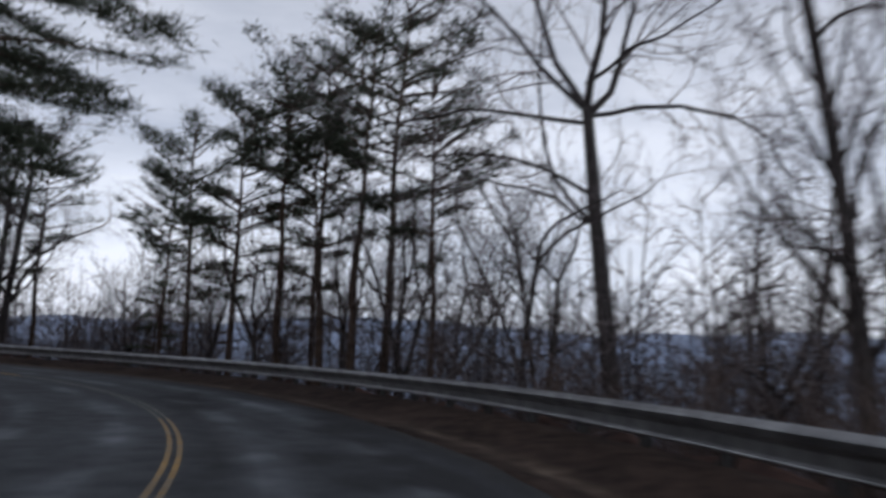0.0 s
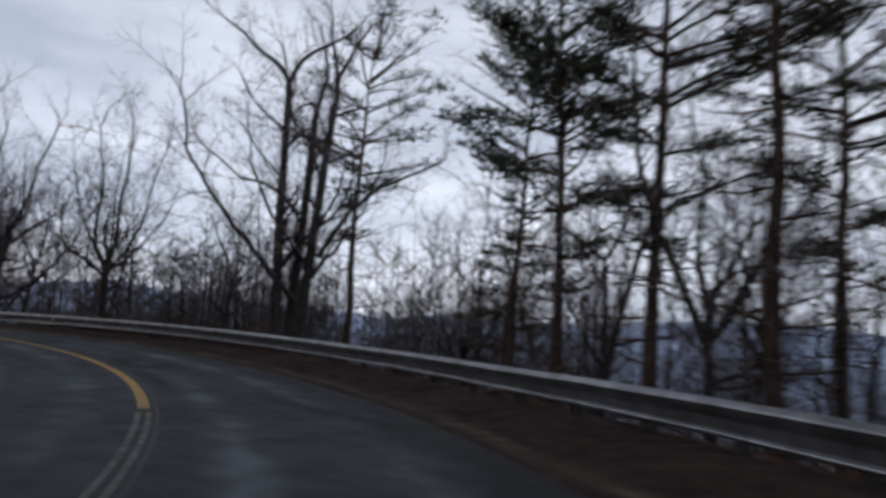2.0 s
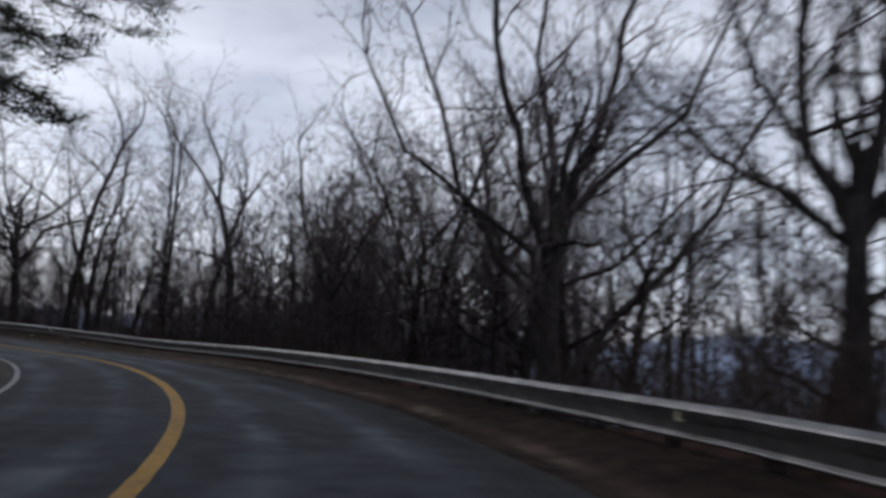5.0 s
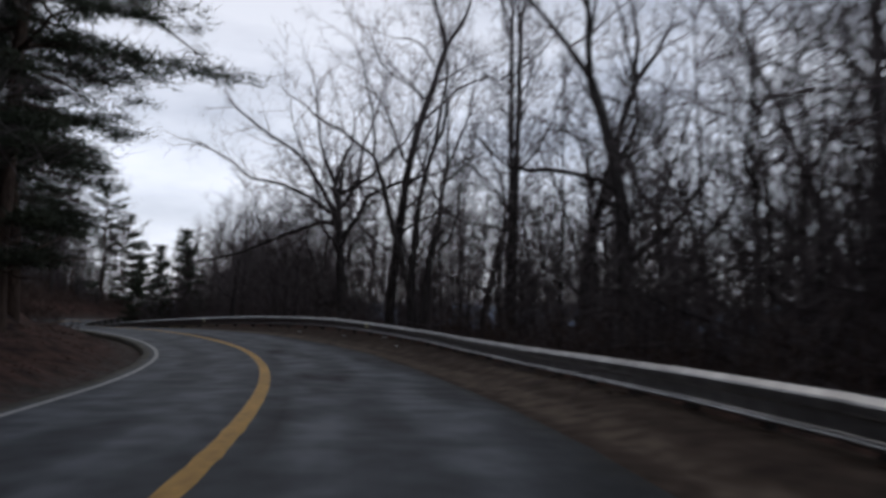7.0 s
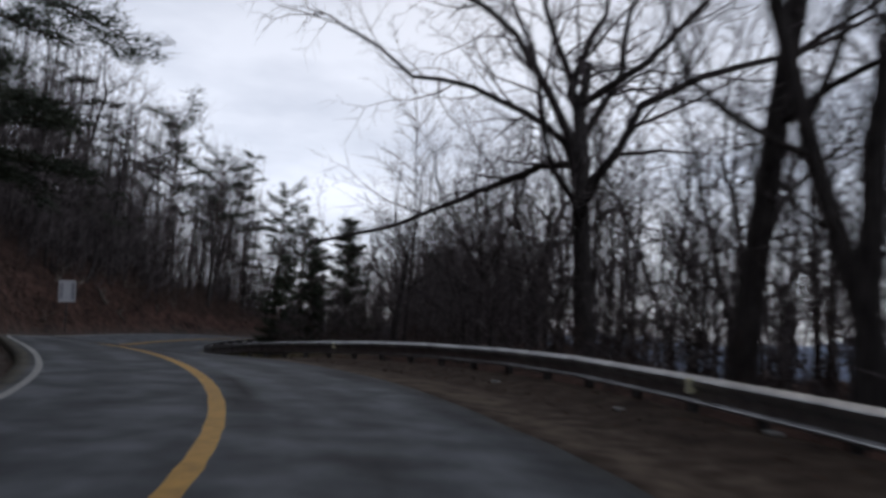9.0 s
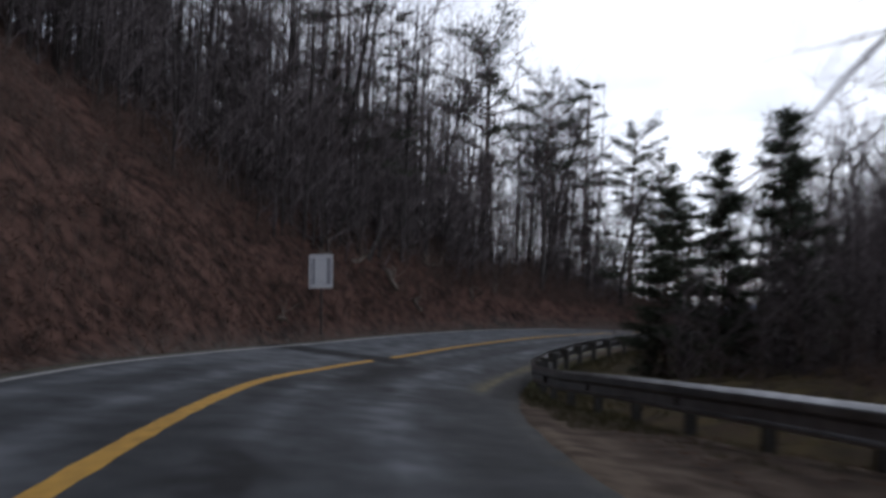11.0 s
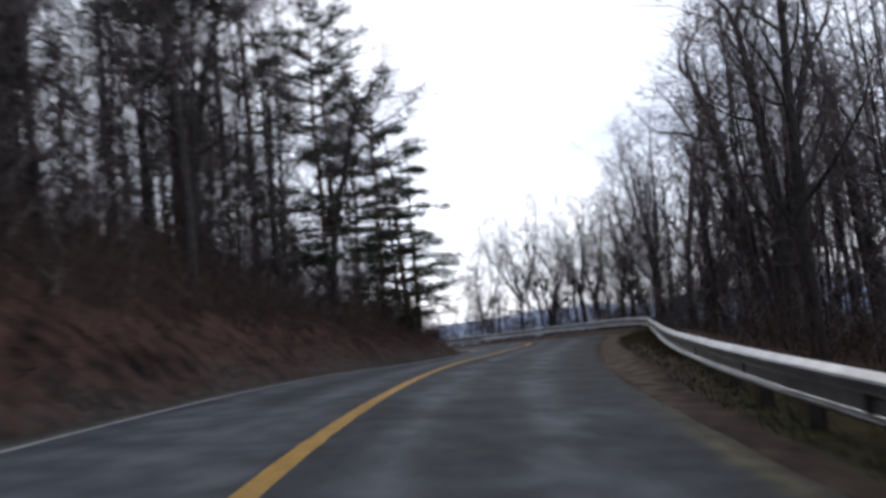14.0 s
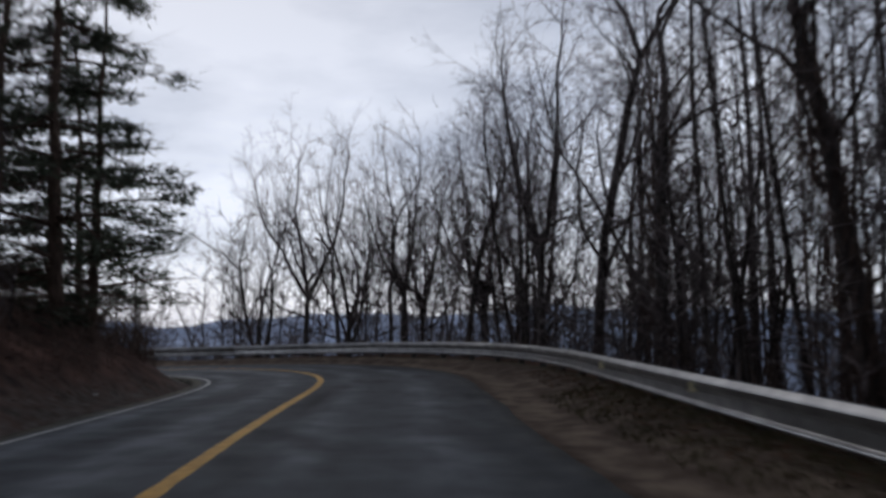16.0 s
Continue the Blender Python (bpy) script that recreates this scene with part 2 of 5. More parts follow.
class Tubes:
    """Collects tapered tubes along bent lines into one mesh."""

    def __init__(self):
        self.v, self.f = [], []

    def add(self, pts, radii, sides):
        pts = np.asarray(pts, float)
        n = len(pts)
        d = np.gradient(pts, axis=0)
        d /= np.linalg.norm(d, axis=1)[:, None] + 1e-9
        ref = np.array([0.31, 0.87, 0.38]) if abs(d[0, 2]) > 0.8 else np.array([0.0, 0.0, 1.0])
        a = np.cross(d, ref)
        a /= np.linalg.norm(a, axis=1)[:, None] + 1e-9
        b = np.cross(d, a)
        base = len(self.v)
        ang = np.arange(sides) * 2 * np.pi / sides
        ring = (a[:, None] * np.cos(ang)[None, :, None] + b[:, None] * np.sin(ang)[None, :, None]) * np.asarray(radii)[:, None, None] + pts[:, None]
        self.v.extend(ring.reshape(-1, 3).tolist())
        for i in range(n - 1):
            for k in range(sides):
                p, q = base + i * sides + k, base + i * sides + (k + 1) % sides
                self.f.append((p, q, q + sides, p + sides))
        self.f.append(tuple(base + (n - 1) * sides + k for k in range(sides)))

    def spike(self, at, tip, radius):
        """A thin twig: three sides that run to a point."""
        at, tip = np.asarray(at, float), np.asarray(tip, float)
        d = tip - at
        a = unit(cross(d, (0.31, 0.87, 0.38))) * radius
        b = unit(cross(d, a)) * radius
        n = len(self.v)
        self.v.extend([tuple(at + a), tuple(at - 0.5 * a + 0.87 * b), tuple(at - 0.5 * a - 0.87 * b), tuple(tip)])
        self.f.extend([(n, n + 1, n + 3), (n + 1, n + 2, n + 3), (n + 2, n, n + 3)])

    def blade(self, at, tip, radius):
        """The thinnest twig: one narrow leaf-like sliver that runs to a point."""
        at, tip = np.asarray(at, float), np.asarray(tip, float)
        n = len(self.v)
        turn = n * 2.4
        a = unit(cross(tip - at, (math.cos(turn), math.sin(turn), 0.3 * math.sin(turn * 1.7)))) * radius
        self.v.extend([tuple(at + a), tuple(at - a), tuple(tip)])
        self.f.append((n, n + 1, n + 2))

    def mesh(self, name, mat):
        return mesh_of(name, self.v, self.f, mat, True)


# ---- the road's line: bends every 5 m (1/radius, left positive), heights, side tilt in degrees and the rail every 7 m, other offsets every 14 m ----
BEND = [0.0204, 0.0229, 0.0238, 0.0244, 0.0254, 0.0232, 0.0221, 0.0222, 0.0212, 0.0218, 0.025, 0.0258, 0.0218, 0.0177, 0.016, 0.0151, 0.0135, 0.0098, 0.0078, 0.0125, 0.0217, 0.0275, 0.0275, 0.0192, 0.0048, -0.006, -0.0133, -0.0197, -0.0235, -0.0232, -0.0235, -0.0217, -0.012, -0.0052, -0.0077, -0.0075, -0.0021, -0.0049, -0.0062, 0.033, 0.09, 0.105, 0.10, 0.09, 0.08, 0.07, 0.06, 0.05, 0.03, 0.0]
RISE = [-0.0, -0.22, -0.44, -0.61, -0.74, -0.86, -0.95, -1.0, -1.02, -1.07, -1.12, -1.15, -1.22, -1.32, -1.33, -1.25, -1.1, -1.04, -1.12, -1.31, -1.6, -1.76, -1.68, -1.55, -1.5, -1.54, -1.67, -1.78, -1.85, -1.92, -2.06, -2.2, -2.34, -2.48, -2.62, -2.76, -2.9]
TILT = [-0.1, -0.1, -0.1, 0.1, 0.2, 0.2, -0.1, -0.3, -0.2, 0.0, 0.0, 0.1, -0.0, -0.3, -0.5, -0.6, -0.4, 0.6, 2.0, 3.5, 4.9, 5.4, 5.0, 4.4, 3.4, 1.9, 0.5, -0.5, -1.0, -0.8, 0, 0, 0, 0, 0, 0, 0]
RAIL_OUT = [5.62, 5.78, 5.95, 6.03, 6.07, 6.0, 5.92, 5.77, 5.61, 5.49, 5.41, 5.38, 5.43, 5.6, 5.97, 6.59, 7.22, 7.39, 6.93, 6.15, 5.31, 4.72, 4.65, 4.81, 5.13, 5.51, 5.8, 5.92, 5.89, 5.75, 5.6, 5.6, 5.6, 5.6, 5.6, 5.6, 5.6]
RAIL_UP = [0.02, 0.02, 0.02, 0.01, 0.0, 0.0, 0.0, 0.0, -0.01, -0.04, -0.05, -0.05, -0.05, -0.06, -0.05, -0.03, 0.01, 0.0, -0.02, -0.03, -0.06, -0.04, 0.0, -0.01, -0.05, -0.09, -0.07, -0.04, -0.01, 0.01, 0, 0, 0, 0, 0, 0, 0]
LANE_LEFT = [3.05, 3.05, 3.05, 3.04, 3.01, 2.94, 2.94, 2.82, 2.78, 2.94, 3.22, 3.26, 3.06, 2.76, 2.95, 3.0, 3.0, 3.0, 3.0]
EDGE_RIGHT = [3.6, 3.6, 3.65, 3.7, 3.7, 3.6, 3.6, 3.7, 3.75, 4.1, 4.9, 4.35, 3.85, 3.75, 3.75, 3.8, 4.0, 4.0, 4.0]
HILL = [0.15, 0.15, 0.15, 0.2, 0.35, 0.5, 0.6, 0.65, 0.65, 0.65, 0.6, 0.5, 0.34, 0.18, 0.10, 0.10, 0.10, 0.10, 0.10]
START = (-1.263, -0.160, 0.0676)
S_LOW, S_HIGH, STEP = -45.0, 250.0, 0.5


def stations(values, s, pitch):
    return np.interp(s, np.arange(len(values)) * pitch, values)


def smooth(values, s, pitch):
    """Stations joined by a smooth line that passes through each."""
    v = np.asarray(values, float)
    u = np.clip(np.asarray(s, float) / pitch, 0, len(v) - 1.000001)
    i = u.astype(int)
    f = u - i
    last = len(v) - 1
    a, b, c, d = v[np.maximum(i - 1, 0)], v[i], v[np.minimum(i + 1, last)], v[np.minimum(i + 2, last)]
    return b + 0.5 * f * (c - a + f * (2 * a - 5 * b + 4 * c - d + f * (3 * (b - c) + d - a)))


def lay_line():
    s = np.arange(S_LOW, S_HIGH + STEP, STEP)
    bend = stations(BEND, s, 5.0)
    turn = np.concatenate([[0], np.cumsum((bend[1:] + bend[:-1]) / 2 * STEP)])
    zero = np.argmin(abs(s))
    head = START[2] + turn - turn[zero]
    mid = (head[1:] + head[:-1]) / 2
    x = np.concatenate([[0], np.cumsum(-np.sin(mid) * STEP)])
    y = np.concatenate([[0], np.cumsum(np.cos(mid) * STEP)])
    return s, x - x[zero] + START[0], y - y[zero] + START[1], head


LS, LX, LY, LH = lay_line()
LZ = smooth(RISE, LS, 7.0)


def spot(s, d):
    """Plan place at station s, d metres left of the yellow line."""
    h = np.interp(s, LS, LH)
    return np.interp(s, LS, LX) - np.cos(h) * d, np.interp(s, LS, LY) - np.sin(h) * d


def road_z(s, d=0.0):
    """Height of the tilted road plane at station s, offset d."""
    return np.interp(s, LS, LZ) + np.tan(np.radians(smooth(TILT, s, 7.0))) * np.clip(d, -8.0, 4.5)


def where(x, y):
    """Station and offset of plan places."""
    x, y = np.atleast_1d(np.asarray(x, float)), np.atleast_1d(np.asarray(y, float))
    s, d = np.empty(len(x)), np.empty(len(x))
    for i in range(0, len(x), 4000):
        xx, yy = x[i:i + 4000], y[i:i + 4000]
        dist = (xx[:, None] - LX) ** 2 + (yy[:, None] - LY) ** 2
        k = dist.argmin(1)
        side = -(xx - LX[k]) * np.cos(LH[k]) - (yy - LY[k]) * np.sin(LH[k])
        s[i:i + 4000] = LS[k]
        d[i:i + 4000] = np.where(side < 0, -1, 1) * np.sqrt(dist[np.arange(len(xx)), k])
    return s, d


def ease(v, a, b):
    u = np.clip((v - a) / (b - a), 0, 1)
    return u * u * (3 - 2 * u)


BANK = [2.5, 2.5, 2.5, 2.5, 3.0, 3.5, 4.5, 5.5, 6.5, 7.0, 7.0, 6.5, 5.0, 3.4, 2.2, 1.8, 1.5, 1.5, 1.5]
SHELF = [0.0, 0.0, 0.0, 0.0, 0.0, 1.0, 3.0, 3.8, 3.2, 1.4, 0.0, 0.0, 0.0, 0.0, 0.0, 0.0, 0.0, 0.0, 0.0]
FALL = [0.55, 0.55, 0.55, 0.55, 0.5, 0.42, 0.36, 0.30, 0.2, -0.05, -0.12, -0.06, 0.12, 0.22, 0.3, 0.34, 0.4, 0.4, 0.4]


def lie(s, d):
    """Height of the ground over the road's own height: ditch and bank to the left, shoulder and fall to the right."""
    u = d - stations(LANE_LEFT, s, 14.0) - 0.75
    hb = stations(BANK, s, 14.0)
    shelf = stations(SHELF, s, 14.0)
    flat = np.clip(u, 0, shelf) * 0.24
    up = np.maximum(u - shelf, 0)
    left = flat + hb * (1 - np.exp(-up * 0.82 / hb)) + 28 * (1 - np.exp(-up * stations(HILL, s, 14.0) / 28)) - 0.03
    e = -d - smooth(RAIL_OUT, s, 7.0)
    out = np.maximum(e - 0.8, 0)
    f = smooth(FALL, s, 14.0)
    drop = np.where(f > 0, -58 * (1 - np.exp(-f * out / 58)), np.minimum(-f * out, 1.2) - 0.35 * np.maximum(out - 14, 0) * (out < 150) - 45 * (out >= 150))
    near_bend = ease(s, 128, 136) * (1 - ease(s, 162, 172))
    right = -0.03 + ease(e, 0.15, 0.8) * (smooth(RAIL_UP, s, 7.0) + 0.16 + 0.10 * (1 - near_bend)) + drop
    z = np.where(d > 0, left, right)
    return z - 0.12 * (1 - ease(np.where(d > 0, d - 0.3, -d - smooth(RAIL_OUT, s, 7.0) + 3.5), 3.6, 4.4))


def lumps(x, y, amount):
    return np.array([noise.fractal(Vector((a * 0.35, b * 0.35, 3.1)), 0.9, 2.1, 4) if m > 0 else 0.0 for a, b, m in zip(x, y, amount)]) * amount


def ground_z(x, y):
    s, d = where(x, y)
    far = np.hypot(np.asarray(x, float) + 80, np.asarray(y, float) - 20)
    rough = 0.42 * np.where(d > 0, ease(d, 3.9, 6.0), ease(-d, 6.8, 9.5)) * (far < 400)
    return road_z(s, d) + lie(s, d) + lumps(np.atleast_1d(x), np.atleast_1d(y), rough)


def shoulder_z(s, d):
    """Height of the dirt shoulder between asphalt and guardrail, banked up towards the rail but on the inside bend."""
    rail = smooth(RAIL_OUT, s, 7.0)
    banked = 1 - ease(s, 122, 132) * (1 - ease(s, 164, 172))
    return road_z(s, d) + 0.02 - 0.012 * np.abs(d) + 0.20 * banked * ease(-d, rail - 1.7, rail - 0.2)


def top_z(x, y):
    """Height of what one would stand on beside the road: ground or shoulder."""
    z = ground_z(x, y)
    s, d = where(x, y)
    on = (-d > smooth(EDGE_RIGHT, s, 14.0) - 0.1) & (-d < smooth(RAIL_OUT, s, 7.0) + 0.3)
    return np.where(on, np.maximum(z, shoulder_z(s, d)), z)


# ---- ground: one sheet to the horizon ----
def axis(low, high, step, reach):
    inner = np.arange(low, high + step, step)
    grow, edge, g = [], 0.0, step
    while edge < reach:
        g *= 1.32
        edge += g
        grow.append(edge)
    return np.concatenate([low - np.array(grow)[::-1], inner, inner[-1] + np.array(grow)])


def build_ground():
    gx, gy = axis(-205, 20, 0.9, 4200), axis(-52, 66, 0.9, 4200)
    xx, yy = np.meshgrid(gx, gy)
    x, y = xx.ravel(), yy.ravel()
    z = ground_z(x, y)
    far = np.hypot(x + 80, y - 20)
    z = z * (1 - ease(far, 300, 900)) - 60 * ease(far, 300, 900)
    nx, ny = len(gx), len(gy)
    i = np.arange(nx - 1)
    faces = [(j * nx + a, j * nx + a + 1, (j + 1) * nx + a + 1, (j + 1) * nx + a) for j in range(ny - 1) for a in i]
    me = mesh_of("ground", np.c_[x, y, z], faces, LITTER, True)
    s, d = where(x, y)
    e = -d - stations(RAIL_OUT, s, 7.0)
    grass = ease(e, -1.6, 0.3) * (1 - ease(e, 6, 13)) * ease(s, 118, 130) * (1 - ease(s, 163, 180)) * 0.9 + ease(e, -2.2, -1.2) * (1 - ease(e, 0.2, 1.5)) * ease(s, 160, 166) * 0.7
    gravel = ease(-d - smooth(EDGE_RIGHT, s, 14.0), -0.6, -0.2) * (1 - ease(-d - smooth(EDGE_RIGHT, s, 14.0), 0.3, 0.9)) * 0.8 + ease(d, 2.7, 3.2) * (1 - ease(d, 3.9, 4.6)) * 0.85
    # share of painted haze, growing with distance from the road
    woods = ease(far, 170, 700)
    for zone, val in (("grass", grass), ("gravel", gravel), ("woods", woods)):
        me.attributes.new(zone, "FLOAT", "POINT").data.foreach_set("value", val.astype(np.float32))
    tagged(new("ground", me), "brown leaf-littered mountainside with a grassy verge", "ground", kind="structure")


build_ground()


# ---- road: asphalt with a crown, worn tracks and darker patches ----
def build_road():
    s = np.arange(S_LOW, S_HIGH - 2, 0.5)
    cross = np.concatenate([[-1.012], np.linspace(-1, 1, 35), [1.012]])
    vs, worn, tar, sand = [], [], [], []
    for a in s:
        ragged = 0.10 * noise.noise(Vector((a * 0.22, 0.3, 0))) + 0.05 * noise.noise(Vector((a * 0.9, 7.3, 0)))
        left = float(stations(LANE_LEFT, a, 14.0)) + 0.42 + ragged * 0.6
        right = float(smooth(EDGE_RIGHT, a, 14.0)) + ragged
        bend_in = float(ease(a, 134, 140) * (1 - ease(a, 160, 168)))
        wet = float(ease(a, 132, 136) * (1 - ease(a, 143.4, 144.0)))
        late = float(ease(a, 158, 172))
        for k, c in enumerate(cross):
            d = c * (left if c > 0 else right)
            x, y = spot(a, d)
            z = float(road_z(a, d)) + 0.035 - 0.012 * abs(d) - (0.14 if k in (0, len(cross) - 1) else 0)
            vs.append((x, y, z))
            n1 = noise.noise(Vector((a * 0.35, d * 0.9, 2.0)))
            n2 = noise.noise(Vector((a * 0.9, d * 2.2, 9.0)))
            track = math.exp(-((abs(abs(d) - 1.65) - 0.75) / 0.3) ** 2)
            w = 0.38 * track * (0.75 + 0.7 * n1) + 0.34 * bend_in * math.exp(-((d + 2.7 + 0.5 * n1) / 0.55) ** 2) * max(0.0, 0.5 + 1.6 * n2) + 0.16 * max(0.0, n1)
            w += 0.9 * math.exp(-((d - 0.5) / 0.16) ** 2) * float(ease(a, 79.5, 80.5) * (1 - ease(a, 83, 85))) * max(0.0, 0.3 + 1.5 * noise.noise(Vector((a * 2.1, d * 4, 33))))
            w += 0.15 * float(ease(a, 76, 86) * (1 - ease(a, 112, 126))) + 0.13 * float(ease(a, 62, 84)) + 0.05 * float(ease(a, 130, 140) * (1 - ease(a, 184, 192)))
            w = w * (1 - 0.3 * bend_in * (d < 0)) + 0.16 * bend_in * (d > 0.1)
            worn.append(min(1.0, 2.5 * w * (1 - 0.2 * late * (d < 0))))
            patch = float(ease(a, 143.4, 143.8) * (1 - ease(a, 145.3, 145.7)))
            smear = 0.6 * math.exp(-((d + 0.4) / 0.3) ** 2) * max(0.0, 0.45 + noise.noise(Vector((a * 0.15, 1, 5))))
            blotch = max(0.0, noise.noise(Vector((a * 0.16, d * 0.55, 21.0))) + 0.5 * noise.noise(Vector((a * 0.7, d * 1.6, 5.0)))) * (1.0 if d < 0 else 0.4)
            edge = 1.0 * bend_in * float(ease(-d, 4.1, 4.25)) + 0.42 * (1 - bend_in) * float(ease(-d, 2.4 + 0.5 * n1, 3.3 + 0.5 * n1))
            strip = math.exp(-((d + 3.92 + 0.06 * n1) / 0.27) ** 2)
            tar.append((1 - 0.9 * bend_in * strip) * min(0.95, 0.16 * (1 - float(ease(a, 22, 38))) + 1.6 * max(patch * (1.0 if d > -1 else 0.35), 0.6 * wet * math.exp(-((d + 1.2 + 0.5 * n1) / 0.85) ** 2), smear * (1 - 0.7 * bend_in), blotch * (1 - 0.8 * bend_in * (d > 0)), 0.15 * late * (d < -0.3), edge)))
            sand.append(min(1.0, 1.15 * bend_in * strip + 0.5 * float(ease(-d, right - 0.45, right)) * (1 - bend_in) + 0.75 * float(ease(d, left - 0.42, left - 0.2))))
    n = len(cross)
    fs = [(i * n + k, (i + 1) * n + k, (i + 1) * n + k + 1, i * n + k + 1) for i in range(len(s) - 1) for k in range(n - 1)]
    me = mesh_of("road", vs, fs, ASPHALT, True)
    for zone, val in (("worn", worn), ("tar", tar), ("sand", sand)):
        me.attributes.new(zone, "FLOAT", "POINT").data.foreach_set("value", np.array(val, np.float32))
    tagged(new("road", me), "worn dark grey asphalt mountain road, two lanes", "road", kind="structure")


build_road()


# ---- shoulder: a strip of dirt and blown sand between asphalt and guardrail ----
def build_shoulder():
    rows = np.arange(S_LOW, S_HIGH - 2, 0.5)
    n, vs, streak, grass = 22, [], [], []
    for a in rows:
        inner = float(smooth(EDGE_RIGHT, a, 14.0)) - 0.12
        outer = float(smooth(RAIL_OUT, a, 7.0)) + 0.35
        bend_in = float(ease(a, 128, 136) * (1 - ease(a, 162, 170)))
        for k in range(n):
            d = -(inner + (outer - inner) * k / (n - 1))
            x, y = spot(a, d)
            n1 = noise.noise(Vector((a * 0.12, d * 0.8, 41.0)))
            n2 = noise.noise(Vector((a * 0.7, d * 2.5, 17.0)))
            rough = 0.03 * noise.noise(Vector((a * 0.8, d * 1.5, 3.0))) * (k > 1)
            z = float(shoulder_z(a, d)) + rough - (0.0 if 0 < k < n - 1 else 0.10)
            vs.append((x, y, z))
            first = math.exp(-((d + 4.20 + 0.25 * n1) / 0.24) ** 2) * (0.85 + 0.6 * n2)
            second = math.exp(-((d + 4.95 + 0.4 * n1) / 0.30) ** 2) * 0.55 * max(0.0, 0.4 + n1) * float(ease(a, 78, 92))
            streak.append(min(1.0, 0.58 * float(ease(a, 66, 84)) + (first * (0.75 + 0.25 * float(ease(a, 55, 75))) + second) * (1 - bend_in) + 0.2 * max(0.0, n2)))
            grass.append(min(1.0, (0.9 * bend_in + 0.55 * float(ease(a, 160, 172))) * float(ease(-d, outer - 0.9, outer - 0.3)) + 0.2 * max(0.0, n1)))
    fs = [(i * n + k, i * n + k + 1, (i + 1) * n + k + 1, (i + 1) * n + k) for i in range(len(rows) - 1) for k in range(n - 1)]
    me = mesh_of("shoulder", vs, fs, DIRT, True)
    for zone, val in (("streak", streak), ("grass", grass)):
        me.attributes.new(zone, "FLOAT", "POINT").data.foreach_set("value", np.array(val, np.float32))
    tagged(new("shoulder", me), "dark brown dirt shoulder with a pale blown-sand streak", "road shoulder", kind="structure")


build_shoulder()


def build_line(name, label, offsets, half, mat, breaks=(), seed=0.0):
    """Painted stripes that follow the road, with frayed edges; breaks: stretches with no paint."""
    vs, fs, fade = [], [], []
    for o in offsets:
        row = None
        for a in np.arange(S_LOW, S_HIGH - 2, 0.4):
            if any(b0 < a < b1 for b0, b1 in breaks):
                row = None
                continue
            base = o(a)
            w = half * (0.62 + 0.12 * float(ease(a, 29, 34)) + 0.26 * float(ease(a, 50, 76)) - 0.22 * float(ease(a, 156, 172))) * (1 + 0.22 * noise.noise(Vector((a * 1.9, base, seed))))
            d0, d1 = base - w, base + w
            now = len(vs)
            for d in (d0, d1):
                x, y = spot(a, d)
                vs.append((x, y, float(road_z(a, d)) + 0.035 - 0.012 * abs(d) + 0.0045))
                fade.append(0.80 + 0.50 * float(ease(a, 14.5, 16.5) * (1 - ease(a, 29, 34))) - 0.40 * float(ease(a, 29, 34)) - 0.30 * float(ease(a, 55, 72)) + 0.25 * noise.noise(Vector((a * 0.6, 3, seed))))
            if row is not None:
                fs.append((row, now, now + 1, row + 1)[::-1])
            row = now
    me = mesh_of(name, vs, fs, mat)
    me.attributes.new("faded", "FLOAT", "POINT").data.foreach_set("value", np.array(fade, np.float32))
    tagged(new(name, me), label, "road marking", kind="structure")


def drift(a):
    """How far the yellow line strays from the road's middle."""
    return 0.09 * (1 - float(ease(a, 58, 74))) + 0.05 * float(ease(a, 92, 98) * (1 - ease(a, 112, 120))) - 0.09 * float(ease(a, 132, 139) * (1 - ease(a, 155, 166)))


build_line("double_centre_line", "faded double yellow centre line on the asphalt", [lambda a: drift(a) + 0.065, lambda a: drift(a) - 0.065], 0.052, YELLOW, [(31.5, 300.0)])
build_line("centre_line", "broad yellow centre line on the asphalt", [drift], 0.110, YELLOW, [(-60.0, 31.5), (143.9, 145.4)])
build_line("tar_seam", "thin black tar seam beside the centre line", [lambda a: drift(a) - 0.17], 0.040, TAR, [(-60.0, 16.0), (54.0, 300.0)], 9.0)
build_line("edge_line", "thin worn white edge line on the asphalt", [lambda a: float(stations(LANE_LEFT, a, 14.0))], 0.062, WHITE, (), 4.0)


# ---- guardrail: W-beam on posts along the outer side ----
def w_beam_mesh(length):
    prof = [(0.0, -0.156), (0.046, -0.150), (0.062, -0.140), (0.064, -0.126), (0.056, -0.114), (0.020, -0.104), (0.006, -0.094),
            (0.0, -0.010), (0.010, 0.004), (0.066, 0.030), (0.078, 0.042), (0.082, 0.098), (0.070, 0.114), (0.014, 0.150), (0.0, 0.156)]
    prof = [(y, z * 1.36) for y, z in prof]
    loop = [(p[0] + 0.004, p[1]) for p in prof] + [(p[0] - 0.004, p[1]) for p in prof[::-1]]
    n = len(loop)
    vs = [(a, y, z) for a in (0.0, length) for y, z in loop]
    fs = [(k, (k + 1) % n, n + (k + 1) % n, n + k) for k in range(n)]
    return mesh_of("beam", vs, fs, STEEL)


